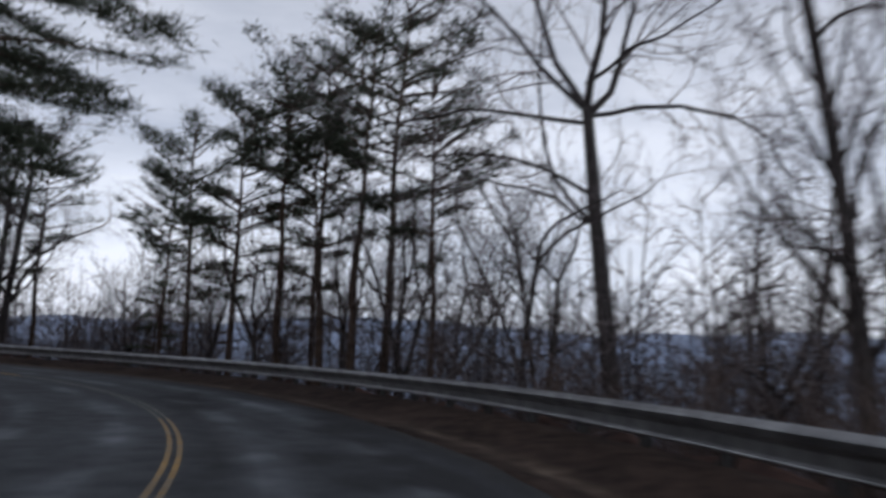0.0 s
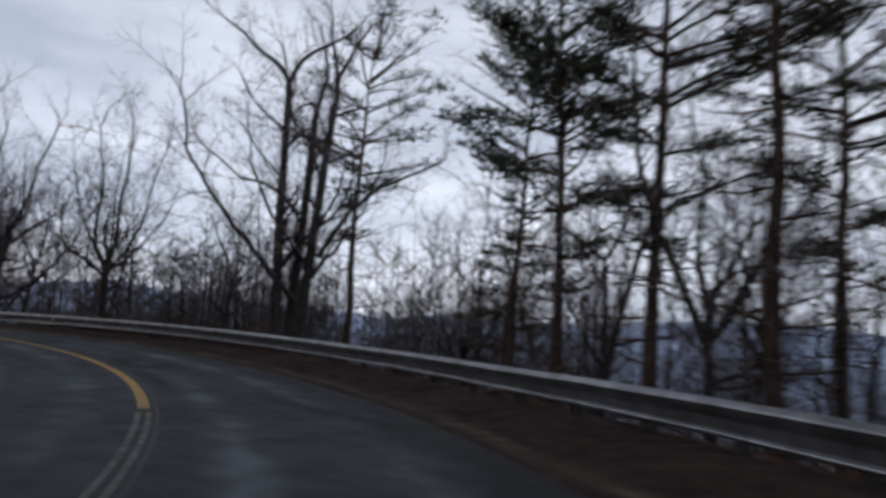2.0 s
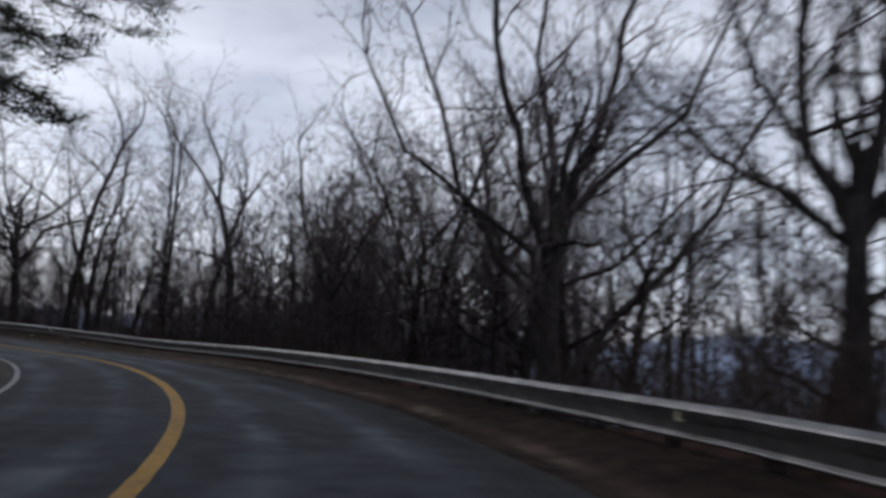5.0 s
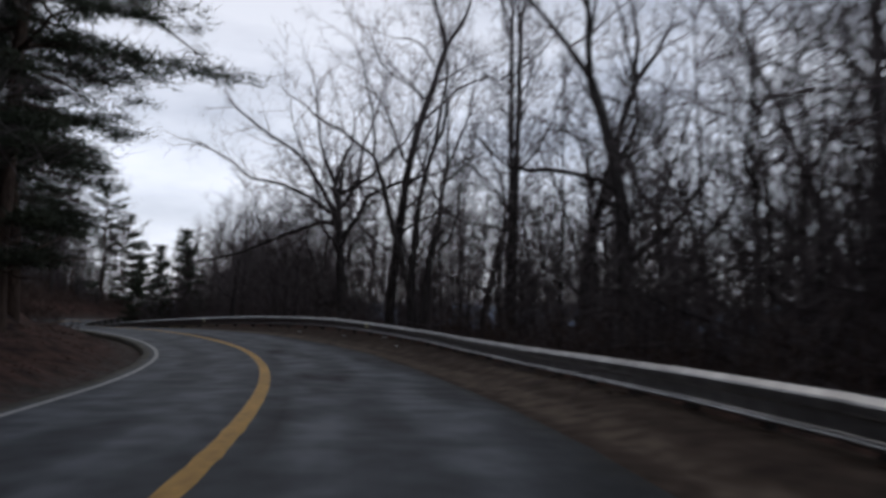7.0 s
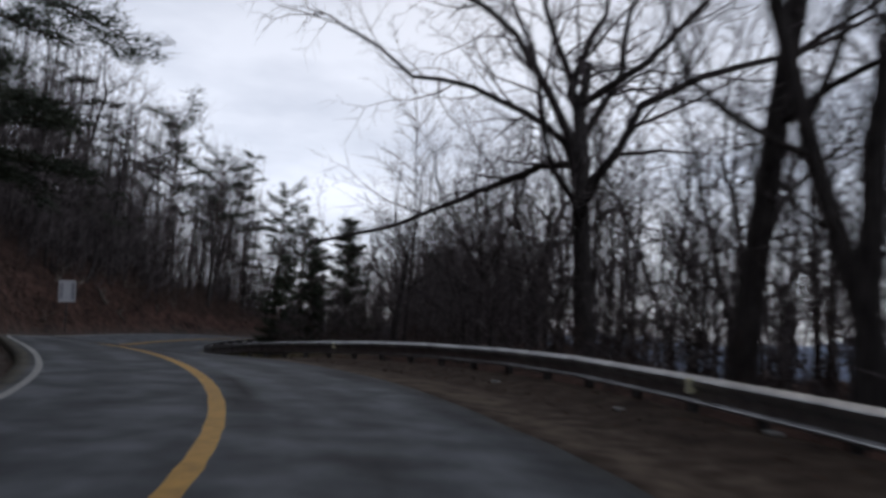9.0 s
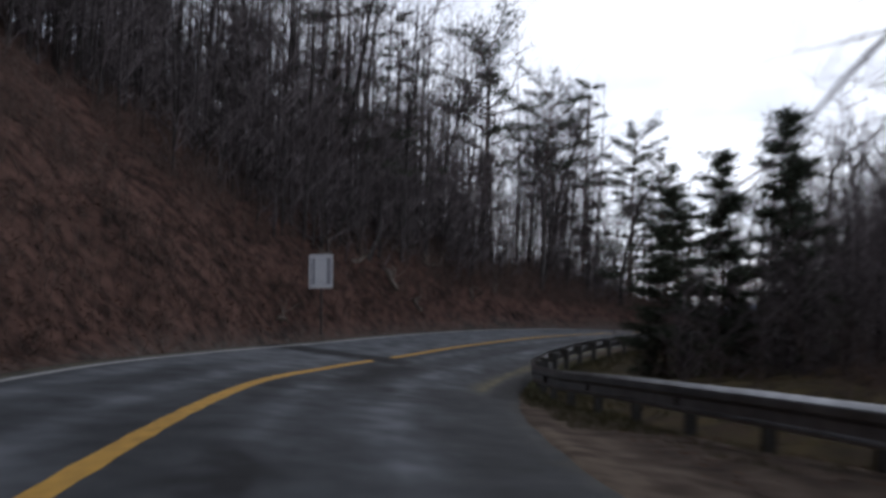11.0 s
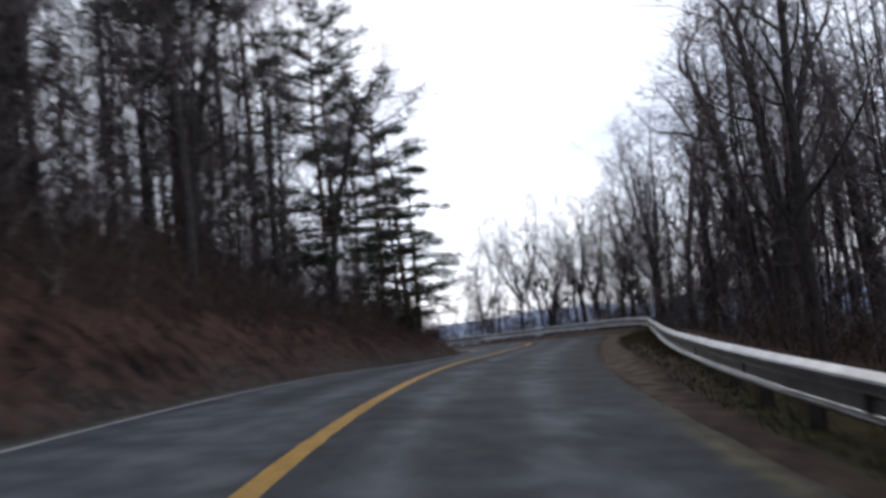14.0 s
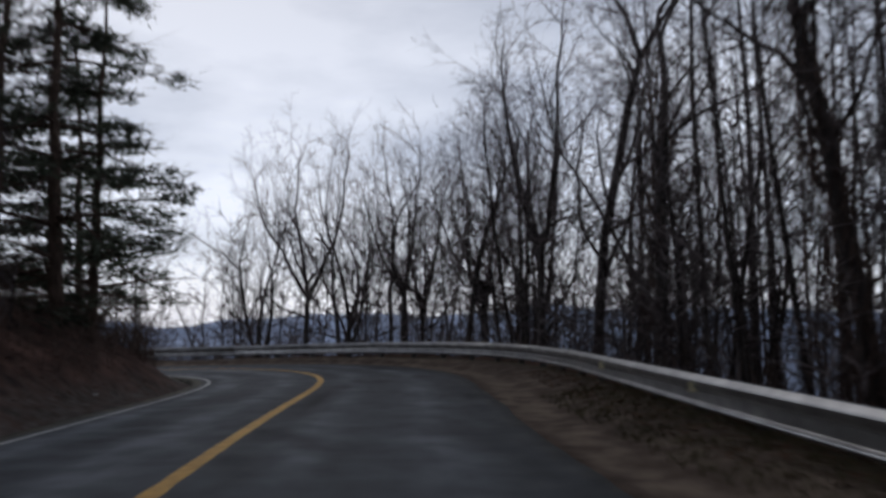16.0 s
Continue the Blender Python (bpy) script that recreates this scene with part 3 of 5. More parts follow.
def build_guardrail():
    rail = thing("guardrail", "galvanised W-beam guardrail on steel posts beside the road", "guardrail")
    span = 1.905
    ss = np.arange(S_LOW + 2, S_HIGH - 8, 0.25)
    px, py = spot(ss, -smooth(RAIL_OUT, ss, 7.0))
    pz = road_z(ss, -smooth(RAIL_OUT, ss, 7.0)) + smooth(RAIL_UP, ss, 7.0)
    run = np.concatenate([[0], np.cumsum(np.hypot(np.diff(px), np.diff(py)))])
    marks = np.arange(0, run[-1], span)
    x, y, z = np.interp(marks, run, px), np.interp(marks, run, py), np.interp(marks, run, pz)
    beam = w_beam_mesh(span * 2 + 0.12)
    bm = bmesh.new()
    for off in (-0.075, 0.075):
        box_bm(bm, (0.10, 0.008, 1.75), (0, off, -0.2))
    box_bm(bm, (0.007, 0.15, 1.75), (0, 0, -0.2))
    post = mesh_from_bm("post", bm, STEEL_OLD)
    bm = bmesh.new()
    box_bm(bm, (0.15, 0.15, 0.34), (0, 0, 0), 0.01)
    block = mesh_from_bm("blockout", bm, POST)
    bm = bmesh.new()
    bmesh.ops.create_uvsphere(bm, u_segments=8, v_segments=5, radius=0.022, matrix=Matrix.Diagonal((1, 0.5, 1, 1)))
    bolt = mesh_from_bm("bolt", bm, STEEL)
    for i in range(0, len(marks) - 2, 2):
        d = Vector((x[i + 2] - x[i], y[i + 2] - y[i], z[i + 2] - z[i]))
        yaw = math.atan2(d.y, d.x)
        tilt = -math.atan2(d.z, math.hypot(d.x, d.y))
        jog = 0.012 * noise.noise(Vector((i * 0.7, 2, 2)))
        put_part("beam", beam, rail, Matrix.Translation((x[i], y[i], z[i] + 0.530 + jog)) @ Euler((0, tilt, yaw)).to_matrix().to_4x4())
    for i in range(0, len(marks) - 1):
        yaw = math.atan2(y[i + 1] - y[i], x[i + 1] - x[i])
        lean = 0.03 * noise.noise(Vector((i * 1.3, 5, 1)))
        m = Matrix.Translation((x[i], y[i], z[i])) @ Euler((lean, lean * 0.7, yaw)).to_matrix().to_4x4()
        stake = put_part("post", post, rail, m @ Matrix.Translation((0, -0.235, 0.0)))
        put_part("blockout", block, stake, Matrix.Translation((0, 0.155, 0.520)))
        put_part("bolt", bolt, stake, Matrix.Translation((0, 0.245, 0.520)))


build_guardrail()


# ---- trees ----
def shoots_along(nets, rng, pts, r0, r1, length, level, plan, count, start):
    """Side shoots along a limb, turning round it, shorter towards its end."""
    spin = rng.uniform(0, 6.28)
    n = len(pts) - 1
    for c in range(count):
        u = start + (0.97 - start) * (c + rng.uniform(0.1, 0.9)) / count
        i = min(int(u * n), n - 1)
        along = unit(pts[i + 1] - pts[i])
        at = pts[i] + (pts[i + 1] - pts[i]) * (u * n - i)
        spin += 2.4 + rng.normal(0, 0.5)
        side = unit(cross(along, np.array([math.cos(spin), math.sin(spin), 0.35])))
        a = radians(rng.uniform(*plan["angle"][level]))
        here = r0 + (r1 - r0) * u
        ln = length * plan["ratio"][level] * rng.uniform(0.6, 1.25) * (1.15 - 0.5 * u)
        sprout(nets, rng, at, along * math.cos(a) + side * math.sin(a), ln, here * plan["thin"][level] * rng.uniform(0.7, 1.1), level + 1, plan)


def sprout(nets, rng, p, way, length, radius, level, plan):
    """One limb that bends towards the light, its side shoots, and the fork at its end. nets: stem, limbs, fine shoots."""
    d = unit(np.asarray(way, float))
    p = np.asarray(p, float)
    if level >= plan["levels"]:
        nets[2].blade(p, p + (d + rng.normal(0, 0.2, 3)) * length, max(radius, plan["fine"]))
        return
    n = plan["segs"][level]
    step = length / n
    bend = rng.normal(0, plan["curl"][level], 3) / n
    pts = [p]
    for k in range(n):
        d = d + bend + rng.normal(0, plan["wander"][level], 3)
        d[2] += plan["lift"][level] * (k + 1) / n
        d = unit(d)
        p = p + d * step
        pts.append(p)
    end = radius * plan["tip"][level]
    if n == 1:
        nets[2].spike(pts[0], pts[1], max(radius, plan["fine"] * 1.25))
    else:
        radii = np.linspace(radius, end, n + 1)
        if level == 0:
            radii[0] *= 1.45
            radii[1] *= 1.05
        nets[min(level, 2)].add(pts, radii, plan["sides"][level])
    shoots_along(nets, rng, pts, radius, end, length, level, plan, max(1, round(plan["shoots"][level] * rng.uniform(0.8, 1.2))), plan["from"][level])
    turn = rng.uniform(0, 6.28)
    for k in range(plan["forks"][level]):
        side = unit(cross(d, np.array([math.cos(turn), math.sin(turn), 0.3])))
        turn += 6.28 / plan["forks"][level]
        a = radians(rng.uniform(14, 36))
        sprout(nets, rng, p, d * math.cos(a) + side * math.sin(a), length * plan["ratio"][level] * rng.uniform(0.7, 1.0), end * rng.uniform(0.75, 0.95), level + 1, plan)


# per level: trunk, limb, branch, shoot; the level after those is the finest twigs
OAKEN = dict(levels=4, stem=0.56, fine=0.0085, segs=(8, 7, 4, 1), curl=(0.12, 0.7, 0.7, 0), wander=(0.05, 0.17, 0.2, 0.2), lift=(0.02, 0.20, 0.12, 0.05), tip=(0.5, 0.3, 0.3, 0.4), sides=(8, 5, 3, 3),
             shoots=(6, 6, 5, 5), forks=(2, 2, 2, 0), angle=((38, 68), (30, 62), (28, 60), (22, 58)), ratio=(0.72, 0.48, 0.46, 0.6), thin=(0.48, 0.5, 0.5, 0.6), **{"from": (0.42, 0.2, 0.12, 0.08)})


def planned(base, **changes):
    p = dict(base)
    p.update(changes)
    return p


SLENDER = planned(OAKEN, stem=0.7, shoots=(9, 5, 5, 5), ratio=(0.36, 0.5, 0.48, 0.6), angle=((28, 52), (28, 55), (28, 58), (22, 55)), lift=(0.02, 0.24, 0.12, 0.05), **{"from": (0.36, 0.2, 0.12, 0.08)})
SPREADING = planned(OAKEN, stem=0.5, shoots=(6, 7, 6, 5), ratio=(0.95, 0.46, 0.46, 0.58), angle=((48, 80), (30, 65), (28, 60), (22, 58)), lift=(0.0, 0.16, 0.1, 0.04), **{"from": (0.36, 0.18, 0.12, 0.08)})
BENT = planned(OAKEN, stem=0.5, shoots=(2, 5, 5, 4), forks=(2, 2, 2, 0), **{"from": (0.6, 0.2, 0.12, 0.08)})
POLE = planned(OAKEN, levels=3, stem=0.72, fine=0.010, segs=(8, 4, 1), sides=(6, 4, 3), wander=(0.06, 0.18, 0.2), curl=(0.25, 0.6, 0), shoots=(10, 8, 7), forks=(2, 2, 0), ratio=(0.34, 0.50, 0.6), lift=(0.02, 0.24, 0.08),
               angle=((28, 58), (28, 62), (22, 60)), **{"from": (0.30, 0.12, 0.05)})
SCRUB = planned(OAKEN, levels=2, stem=0.75, fine=0.008, segs=(6, 3), sides=(5, 3), wander=(0.14, 0.18), curl=(0.5, 0.5), shoots=(9, 8), forks=(2, 2), ratio=(0.5, 0.55), lift=(0.03, 0.1), angle=((25, 60), (25, 60)), tip=(0.4, 0.3), thin=(0.5, 0.5), **{"from": (0.12, 0.08)})


def hardwood(seed, height, radius, plan, stems=1, straight=False, bent=(), facing=0.0):
    """Stem, limb and crown meshes of a bare broadleaf tree at the origin. stems: leaders that part at the foot.
    bent: main limbs as lines (across, up, deep) with a radius, in a plane turned by facing."""
    rng = np.random.default_rng(seed)
    nets = (Tubes(), Tubes(), Tubes())
    if straight:
        plan = dict(plan, wander=(0.012, *plan["wander"][1:]), curl=(0.0, *plan["curl"][1:]))
    for k in range(stems):
        a = rng.uniform(0, 6.28) if stems == 1 else 6.28 * k / stems + rng.uniform(-0.4, 0.4)
        lean = (rng.uniform(0.0, 0.08) if stems == 1 else rng.uniform(0.06, 0.20)) * (0.3 if straight else 1)
        foot = (0, 0, -0.8) if stems == 1 else (math.cos(a) * radius * 1.1, math.sin(a) * radius * 1.1, -0.8)
        sprout(nets, rng, foot, (math.cos(a) * lean, math.sin(a) * lean, 1), height * plan["stem"] * rng.uniform(0.88, 1.04) + 0.8, radius * (1 if stems == 1 else 0.72), 0, plan)
    rings = np.array(nets[0].v).reshape(-1, plan["sides"][0], 3)[:plan["segs"][0] + 1].mean(1)
    ca, sa = math.cos(radians(facing)), math.sin(radians(facing))
    for line, r in bent:
        line = np.array([(u * ca - w * sa, u * sa + w * ca, v) for u, v, w in line], float)
        line[:, :2] += [np.interp(line[0, 2], rings[:, 2], rings[:, c]) for c in range(2)]
        fine = [line[0]]
        for a, b in zip(line[:-1], line[1:]):
            fine += [a + (b - a) * 0.5 + rng.normal(0, 0.06, 3), b + rng.normal(0, 0.05, 3)]
        ln = float(np.linalg.norm(np.diff(line, axis=0), axis=1).sum())
        nets[1].add(fine, r * np.linspace(1, 0.4, len(fine)) ** 1.25, 6)
        shoots_along(nets, rng, fine, r, r * 0.3, min(ln, 7.0) * 0.95, 1, plan, int(4 + 1.1 * ln), 0.18)
        for _ in range(3):
            sprout(nets, rng, fine[-1], unit(fine[-1] - fine[-2]) + rng.normal(0, 0.4, 3), min(ln, 7.0) * rng.uniform(0.25, 0.45), r * 0.26, 2, plan)
    return nets[0].mesh("trunk", BARK), nets[1].mesh("branchwork", BARK), nets[2].mesh("crown", TWIG)


def needle_clump(v, f, rng, at, way, size, count, broad):
    """A flat tuft of needle sprays that point outwards along the bough and a little up."""
    o = at + rng.normal(0, size * 0.55, (count, 3)) * (1, 1, 0.42)
    d = rng.normal(0, 1, (count, 3)) * (1, 1, 0.45) + way * 0.8 + (0, 0, 0.3)
    d /= np.linalg.norm(d, axis=1)[:, None] + 1e-9
    w = np.cross(d, rng.normal(0, 1, (count, 3)))
    w *= (broad * rng.uniform(0.7, 1.6, count) / (np.linalg.norm(w, axis=1) + 1e-9))[:, None]
    tip = o + d * (size * rng.uniform(0.6, 1.2, count))[:, None]
    b = len(v)
    v.extend(np.stack([o - w, o + w, tip], 1).reshape(-1, 3).tolist())
    f.extend((b + 3 * k, b + 3 * k + 1, b + 3 * k + 2) for k in range(count))


def pine(seed, height, radius, bare=0.4, width=0.22, whorls=11, droop=-0.02, needles=11, lean=0.03, rise=0.25, boughs=(3, 6), round_top=True, tuft=0.34, broad=0.026, sparse=0.0):
    """Stem, boughs and needle crown of a pine; bare: the part of the stem with only dead snags; sparse: the share of boughs without needles."""
    rng = np.random.default_rng(seed)
    stem_tube, wood, v, f = Tubes(), Tubes(), [], []
    n = 12
    a0 = rng.uniform(0, 6.28)
    wob = np.cumsum(rng.normal(0, 0.05, (n + 1, 2)), axis=0)
    pts = np.array([(math.cos(a0) * lean * height * (k / n) ** 1.4 + wob[k, 0], math.sin(a0) * lean * height * (k / n) ** 1.4 + wob[k, 1], -0.8 + (height + 0.8) * k / n) for k in range(n + 1)])
    stem_tube.add(pts, radius * (1 - 0.88 * np.linspace(0, 1, n + 1)), 8)

    def stem(u):
        return np.array([np.interp(u, np.linspace(0, 1, n + 1), pts[:, c]) for c in range(3)])

    for k in range(int(26 * bare) + 5):
        u = rng.uniform(0.10, max(bare, 0.16))
        a = rng.uniform(0, 6.28)
        ln = rng.uniform(0.5, 2.6)
        p = stem(u)
        q = p + np.array([math.cos(a), math.sin(a), rng.uniform(-0.15, 0.45)]) * ln
        m = (p + q) / 2 + (0, 0, -0.10)
        wood.add([p, m, q], [0.035, 0.022, 0.008], 3)
        for _ in range(4):
            at = m + (q - m) * rng.uniform(-0.2, 0.9)
            wood.spike(at, at + (q - p) * 0.2 + rng.normal(0, 0.3, 3), 0.008)
    for k in range(whorls):
        u = bare + (0.985 - bare) * (k + rng.uniform(-0.35, 0.35)) / (whorls - 1)
        u = min(max(u, 0.1), 0.985)
        g = (u - bare) / (1 - bare)
        shape = math.sin(math.pi * min(1.0, 0.22 + 0.80 * (1 - g))) ** 0.7 if round_top else 1.05 - 0.9 * g
        for b in range(rng.integers(*boughs)):
            a = rng.uniform(0, 6.28)
            ln = height * width * (0.2 + 0.8 * shape) * rng.uniform(0.5, 1.15)
            p = stem(min(max(u + rng.normal(0, 0.012), 0.05), 0.99))
            d = np.array([math.cos(a), math.sin(a), rng.uniform(-0.15, 0.3) + rise * (0.4 + g)])
            line = [p]
            for q in range(5):
                d = unit(d + np.array([rng.normal(0, 0.14), rng.normal(0, 0.14), droop]))
                line.append(line[-1] + d * ln / 5)
            line = np.array(line)
            wood.add(line, np.linspace(0.016 + 0.013 * ln, 0.008, 6), 4)
            green = rng.uniform() > sparse
            for q in range(2, 6):
                if green:
                    needle_clump(v, f, rng, line[q], d, tuft * (0.8 + 0.08 * ln), needles, broad)
                for sgn in (-1, 1):
                    if ln < 0.8 or rng.uniform() < 0.25:
                        continue
                    side = unit(d + sgn * rng.uniform(0.6, 1.3) * unit(cross(d, np.array([0, 0, 1.0]))) + np.array([0, 0, rng.uniform(-0.1, 0.3)]))
                    tip = line[q] + side * ln * rng.uniform(0.12, 0.30) * (1.2 - 0.13 * q)
                    wood.spike(line[q], tip, 0.014)
                    if green:
                        needle_clump(v, f, rng, tip, side, tuft * (0.8 + 0.07 * ln), needles, broad)
                        if ln > 2.2:
                            needle_clump(v, f, rng, (tip + line[q]) / 2, side, tuft * 0.8, needles - 3, broad)
                    else:
                        for _ in range(3):
                            wood.spike(tip, tip + (side + rng.normal(0, 0.5, 3)) * 0.5, 0.008)
    return stem_tube.mesh("trunk", PINE_BARK), wood.mesh("branchwork", PINE_BARK), mesh_of("crown", v, f, NEEDLE)


def tree(name, label, category, meshes, m, group=""):
    ob = thing(name, label, category, m, group)
    for me in meshes:
        made = put_part(me.name.split(".")[0], me, ob)
        if "trunk" not in me.name:
            tagged(made, kind="stuff")
    return ob


def stand(s, d, turn=0.0, size=1.0, lean=(0, 0), sink=0.0):
    """The pose of a plant at station s, offset d."""
    x, y = spot(s, d)
    return stand_xy(float(x), float(y), turn, size, lean, sink)


def stand_xy(x, y, turn=0.0, size=1.0, lean=(0, 0), sink=0.0):
    z = float(ground_z([x], [y])[0])
    return pose(x, y, z - sink, lean[0], lean[1], turn) @ Matrix.Diagonal((size, size, size, 1))


def tall_fork(seed):
    """A tall tree whose stem breaks into a fan of steep leaders high up, with long level limbs below."""
    return hardwood(seed, 16.5, 0.27, planned(BENT, stem=0.58, forks=(0, 2, 2, 0), shoots=(1, 5, 5, 4)), straight=True, bent=[
        ([(0, 9.2, 0), (0.9, 10.4, 0.2), (1.3, 12.0, 0.3), (1.5, 15.5, 0.4)], 0.099), ([(0, 9.4, 0), (0.4, 11.0, -0.3), (0.5, 13.0, -0.5), (0.6, 16.0, -0.8)], 0.106),
        ([(0, 9.3, 0), (-0.7, 10.6, 0.2), (-1.2, 12.5, 0.4), (-1.9, 15.5, 0.5)], 0.099), ([(0, 9.3, 0), (-1.2, 10.4, -0.2), (-2.2, 11.6, -0.5), (-4.2, 13.6, -0.8)], 0.076),
        ([(0, 9.0, 0), (-1.6, 9.4, 0.2), (-3.0, 9.5, 0.5), (-4.6, 9.3, 0.8), (-6.0, 9.6, 1.0)], 0.061), ([(0, 7.2, 0), (-1.2, 7.9, 0), (-2.6, 8.3, 0.2), (-4.2, 8.4, 0.3)], 0.061),
        ([(0, 6.5, 0), (-1.0, 7.2, 0.2), (-2.2, 7.7, 0.5), (-3.8, 8.2, 0.6)], 0.053),
        ([(0, 9.2, 0), (1.2, 9.4, 0), (2.4, 9.45, 0.1), (3.5, 9.2, 0.1), (4.4, 8.5, 0.2), (5.0, 7.4, 0.2), (5.5, 5.8, 0.3)], 0.065), ([(0, 10.0, 0), (1.2, 10.8, 0), (2.6, 11.6, 0.4), (4.4, 13.0, 0.6)], 0.061)])


def low_limbed(seed):
    """An old oak with one long low limb that sweeps out over the road, and arching limbs above."""
    return hardwood(seed, 15.5, 0.36, planned(BENT, stem=0.5), straight=True, facing=111, bent=[
        ([(0, 6.2, 0), (-0.32, 6.6, 1.35), (-0.9, 6.65, 2.29), (-1.71, 6.4, 2.9), (-2.71, 5.95, 3.31), (-3.88, 5.4, 3.59), (-5.19, 4.9, 3.83), (-6.59, 4.45, 4.15), (-8.07, 4.2, 4.63)], 0.15),
        ([(0, 5.4, 0), (-0.5, 6.9, 0.2), (-1.6, 7.9, 0.4), (-3.2, 8.5, 0.4), (-5.0, 8.9, 0.8), (-7.2, 10.4, 1.0)], 0.13), ([(0, 6.4, 0), (-0.9, 8.2, -0.3), (-2.0, 9.7, -0.6), (-3.8, 11.0, -0.8), (-6.0, 12.4, -1.2)], 0.15),
        ([(0, 6.8, 0), (-0.3, 9.0, 0.4), (-1.1, 11.0, 0.6), (-1.5, 14.5, 1.0)], 0.15), ([(0, 5.4, 0), (0.9, 6.6, -0.3), (1.6, 8.0, -0.5), (3.1, 8.8, -0.8), (5.2, 9.4, -1.0), (7.4, 10.4, -1.6)], 0.17),
        ([(0, 7.0, 0), (1.2, 9.2, 0.5), (1.5, 11.2, 0.8), (2.6, 14.4, 1.2)], 0.13), ([(0, 4.4, 0), (-0.5, 5.2, -0.8), (-1.4, 6.4, -1.6), (-1.8, 8.5, -2.4), (-3.0, 11.0, -3.0)], 0.11),
        ([(0, 8.0, 0), (1.6, 9.0, -1.2), (3.4, 11.0, -2.0), (4.8, 13.6, -2.4)], 0.11)])


def split_trunk(seed):
    """Three stout stems from one foot, a long crooked limb on one side."""
    return hardwood(seed, 17.5, 0.36, planned(SLENDER, shoots=(8, 5, 5, 4)), stems=3, straight=True, facing=40, bent=[
        ([(-0.3, 3.2, 0), (-1.2, 4.0, 0), (-2.1, 5.1, 0.3), (-2.9, 6.0, 0.3), (-3.9, 7.3, 0.5), (-4.9, 8.8, 0.4), (-5.2, 10.8, 0.6)], 0.15), ([(0.3, 5.0, 0), (1.2, 6.6, 0), (2.0, 7.6, 0.2), (3.2, 8.4, 0.3), (4.8, 9.2, 0.2)], 0.12),
        ([(0.2, 4.2, 0), (1.0, 5.3, -0.4), (1.9, 6.9, -0.6), (2.6, 9.0, -0.8)], 0.09), ([(-0.4, 6.5, 0), (-1.6, 7.4, -0.6), (-3.0, 7.8, -1.0), (-4.6, 9.0, -1.0)], 0.09), ([(0, 9.0, 0), (-1.4, 10.6, 0.8), (-2.0, 13.5, 1.0)], 0.09)])


def fan_tree(seed):
    """A short stout stem that opens low into a lyre of steep leaders."""
    return hardwood(seed, 11.0, 0.27, planned(BENT, stem=0.4), straight=True, facing=45, bent=[
        ([(0, 3.4, 0), (-0.5, 4.6, 0.2), (-0.7, 6.2, 0.3), (-0.6, 8.2, 0.4), (-0.9, 10.6, 0.6)], 0.105), ([(0, 3.5, 0), (0.35, 5.0, -0.2), (0.4, 7.0, -0.4), (0.7, 9.0, -0.5), (0.6, 11.0, -0.7)], 0.105),
        ([(0, 3.6, 0), (0.8, 4.6, 0.3), (1.4, 6.0, 0.5), (1.7, 8.0, 0.5), (2.3, 10.0, 0.7)], 0.09), ([(0, 3.2, 0), (-0.8, 3.9, -0.3), (-1.7, 4.5, -0.4), (-2.6, 5.2, -0.6), (-3.2, 6.6, -0.8)], 0.07),
        ([(0, 3.3, 0), (0.7, 4.0, 0.2), (1.5, 5.0, 0.4), (2.4, 6.2, 0.5), (2.9, 7.6, 0.4)], 0.08), ([(0, 3.8, 0), (-0.9, 5.2, 0.6), (-1.5, 6.8, 0.9), (-2.0, 8.8, 1.2)], 0.08), ([(0, 4.0, 0), (0.1, 5.5, 0.9), (0.0, 7.5, 1.4), (0.2, 9.8, 1.8)], 0.07)])


def leaning_limb(seed):
    """A many-limbed oak with one long limb that leans far out from its foot."""
    return hardwood(seed, 12.5, 0.30, planned(BENT, stem=0.36), facing=70, straight=True, bent=[
        ([(0.1, 0.3, 0), (0.7, 1.3, 0), (1.6, 2.4, 0.2), (2.7, 3.6, 0.2), (3.7, 4.7, 0.4), (4.3, 6.1, 0.5), (5.2, 7.6, 0.6)], 0.14), ([(0, 3.2, 0), (0.3, 4.4, 0), (0.5, 5.4, 0.3), (1.3, 7.0, 0.4), (1.6, 9.0, 0.3), (2.4, 11.5, 0.6)], 0.15),
        ([(0, 3.0, 0), (-0.5, 4.4, -0.3), (-0.9, 6.0, -0.5), (-1.4, 8.0, -0.7), (-1.6, 11.5, -1.0)], 0.15), ([(0, 2.2, 0), (-1.0, 3.4, 0.4), (-2.0, 5.0, 0.6), (-2.5, 7.0, 0.8), (-3.4, 9.2, 1.0)], 0.11),
        ([(0.5, 4.6, 0), (1.4, 5.6, -0.5), (2.6, 6.6, -0.8), (3.4, 8.6, -1.2)], 0.09), ([(0, 4.0, 0), (0.1, 6.0, 0.9), (-0.3, 8.4, 1.4), (0.1, 11.0, 1.6)], 0.12), ([(-0.4, 3.6, 0), (-1.8, 4.4, -0.5), (-3.2, 5.6, -0.9), (-4.2, 7.4, -1.2)], 0.08)])


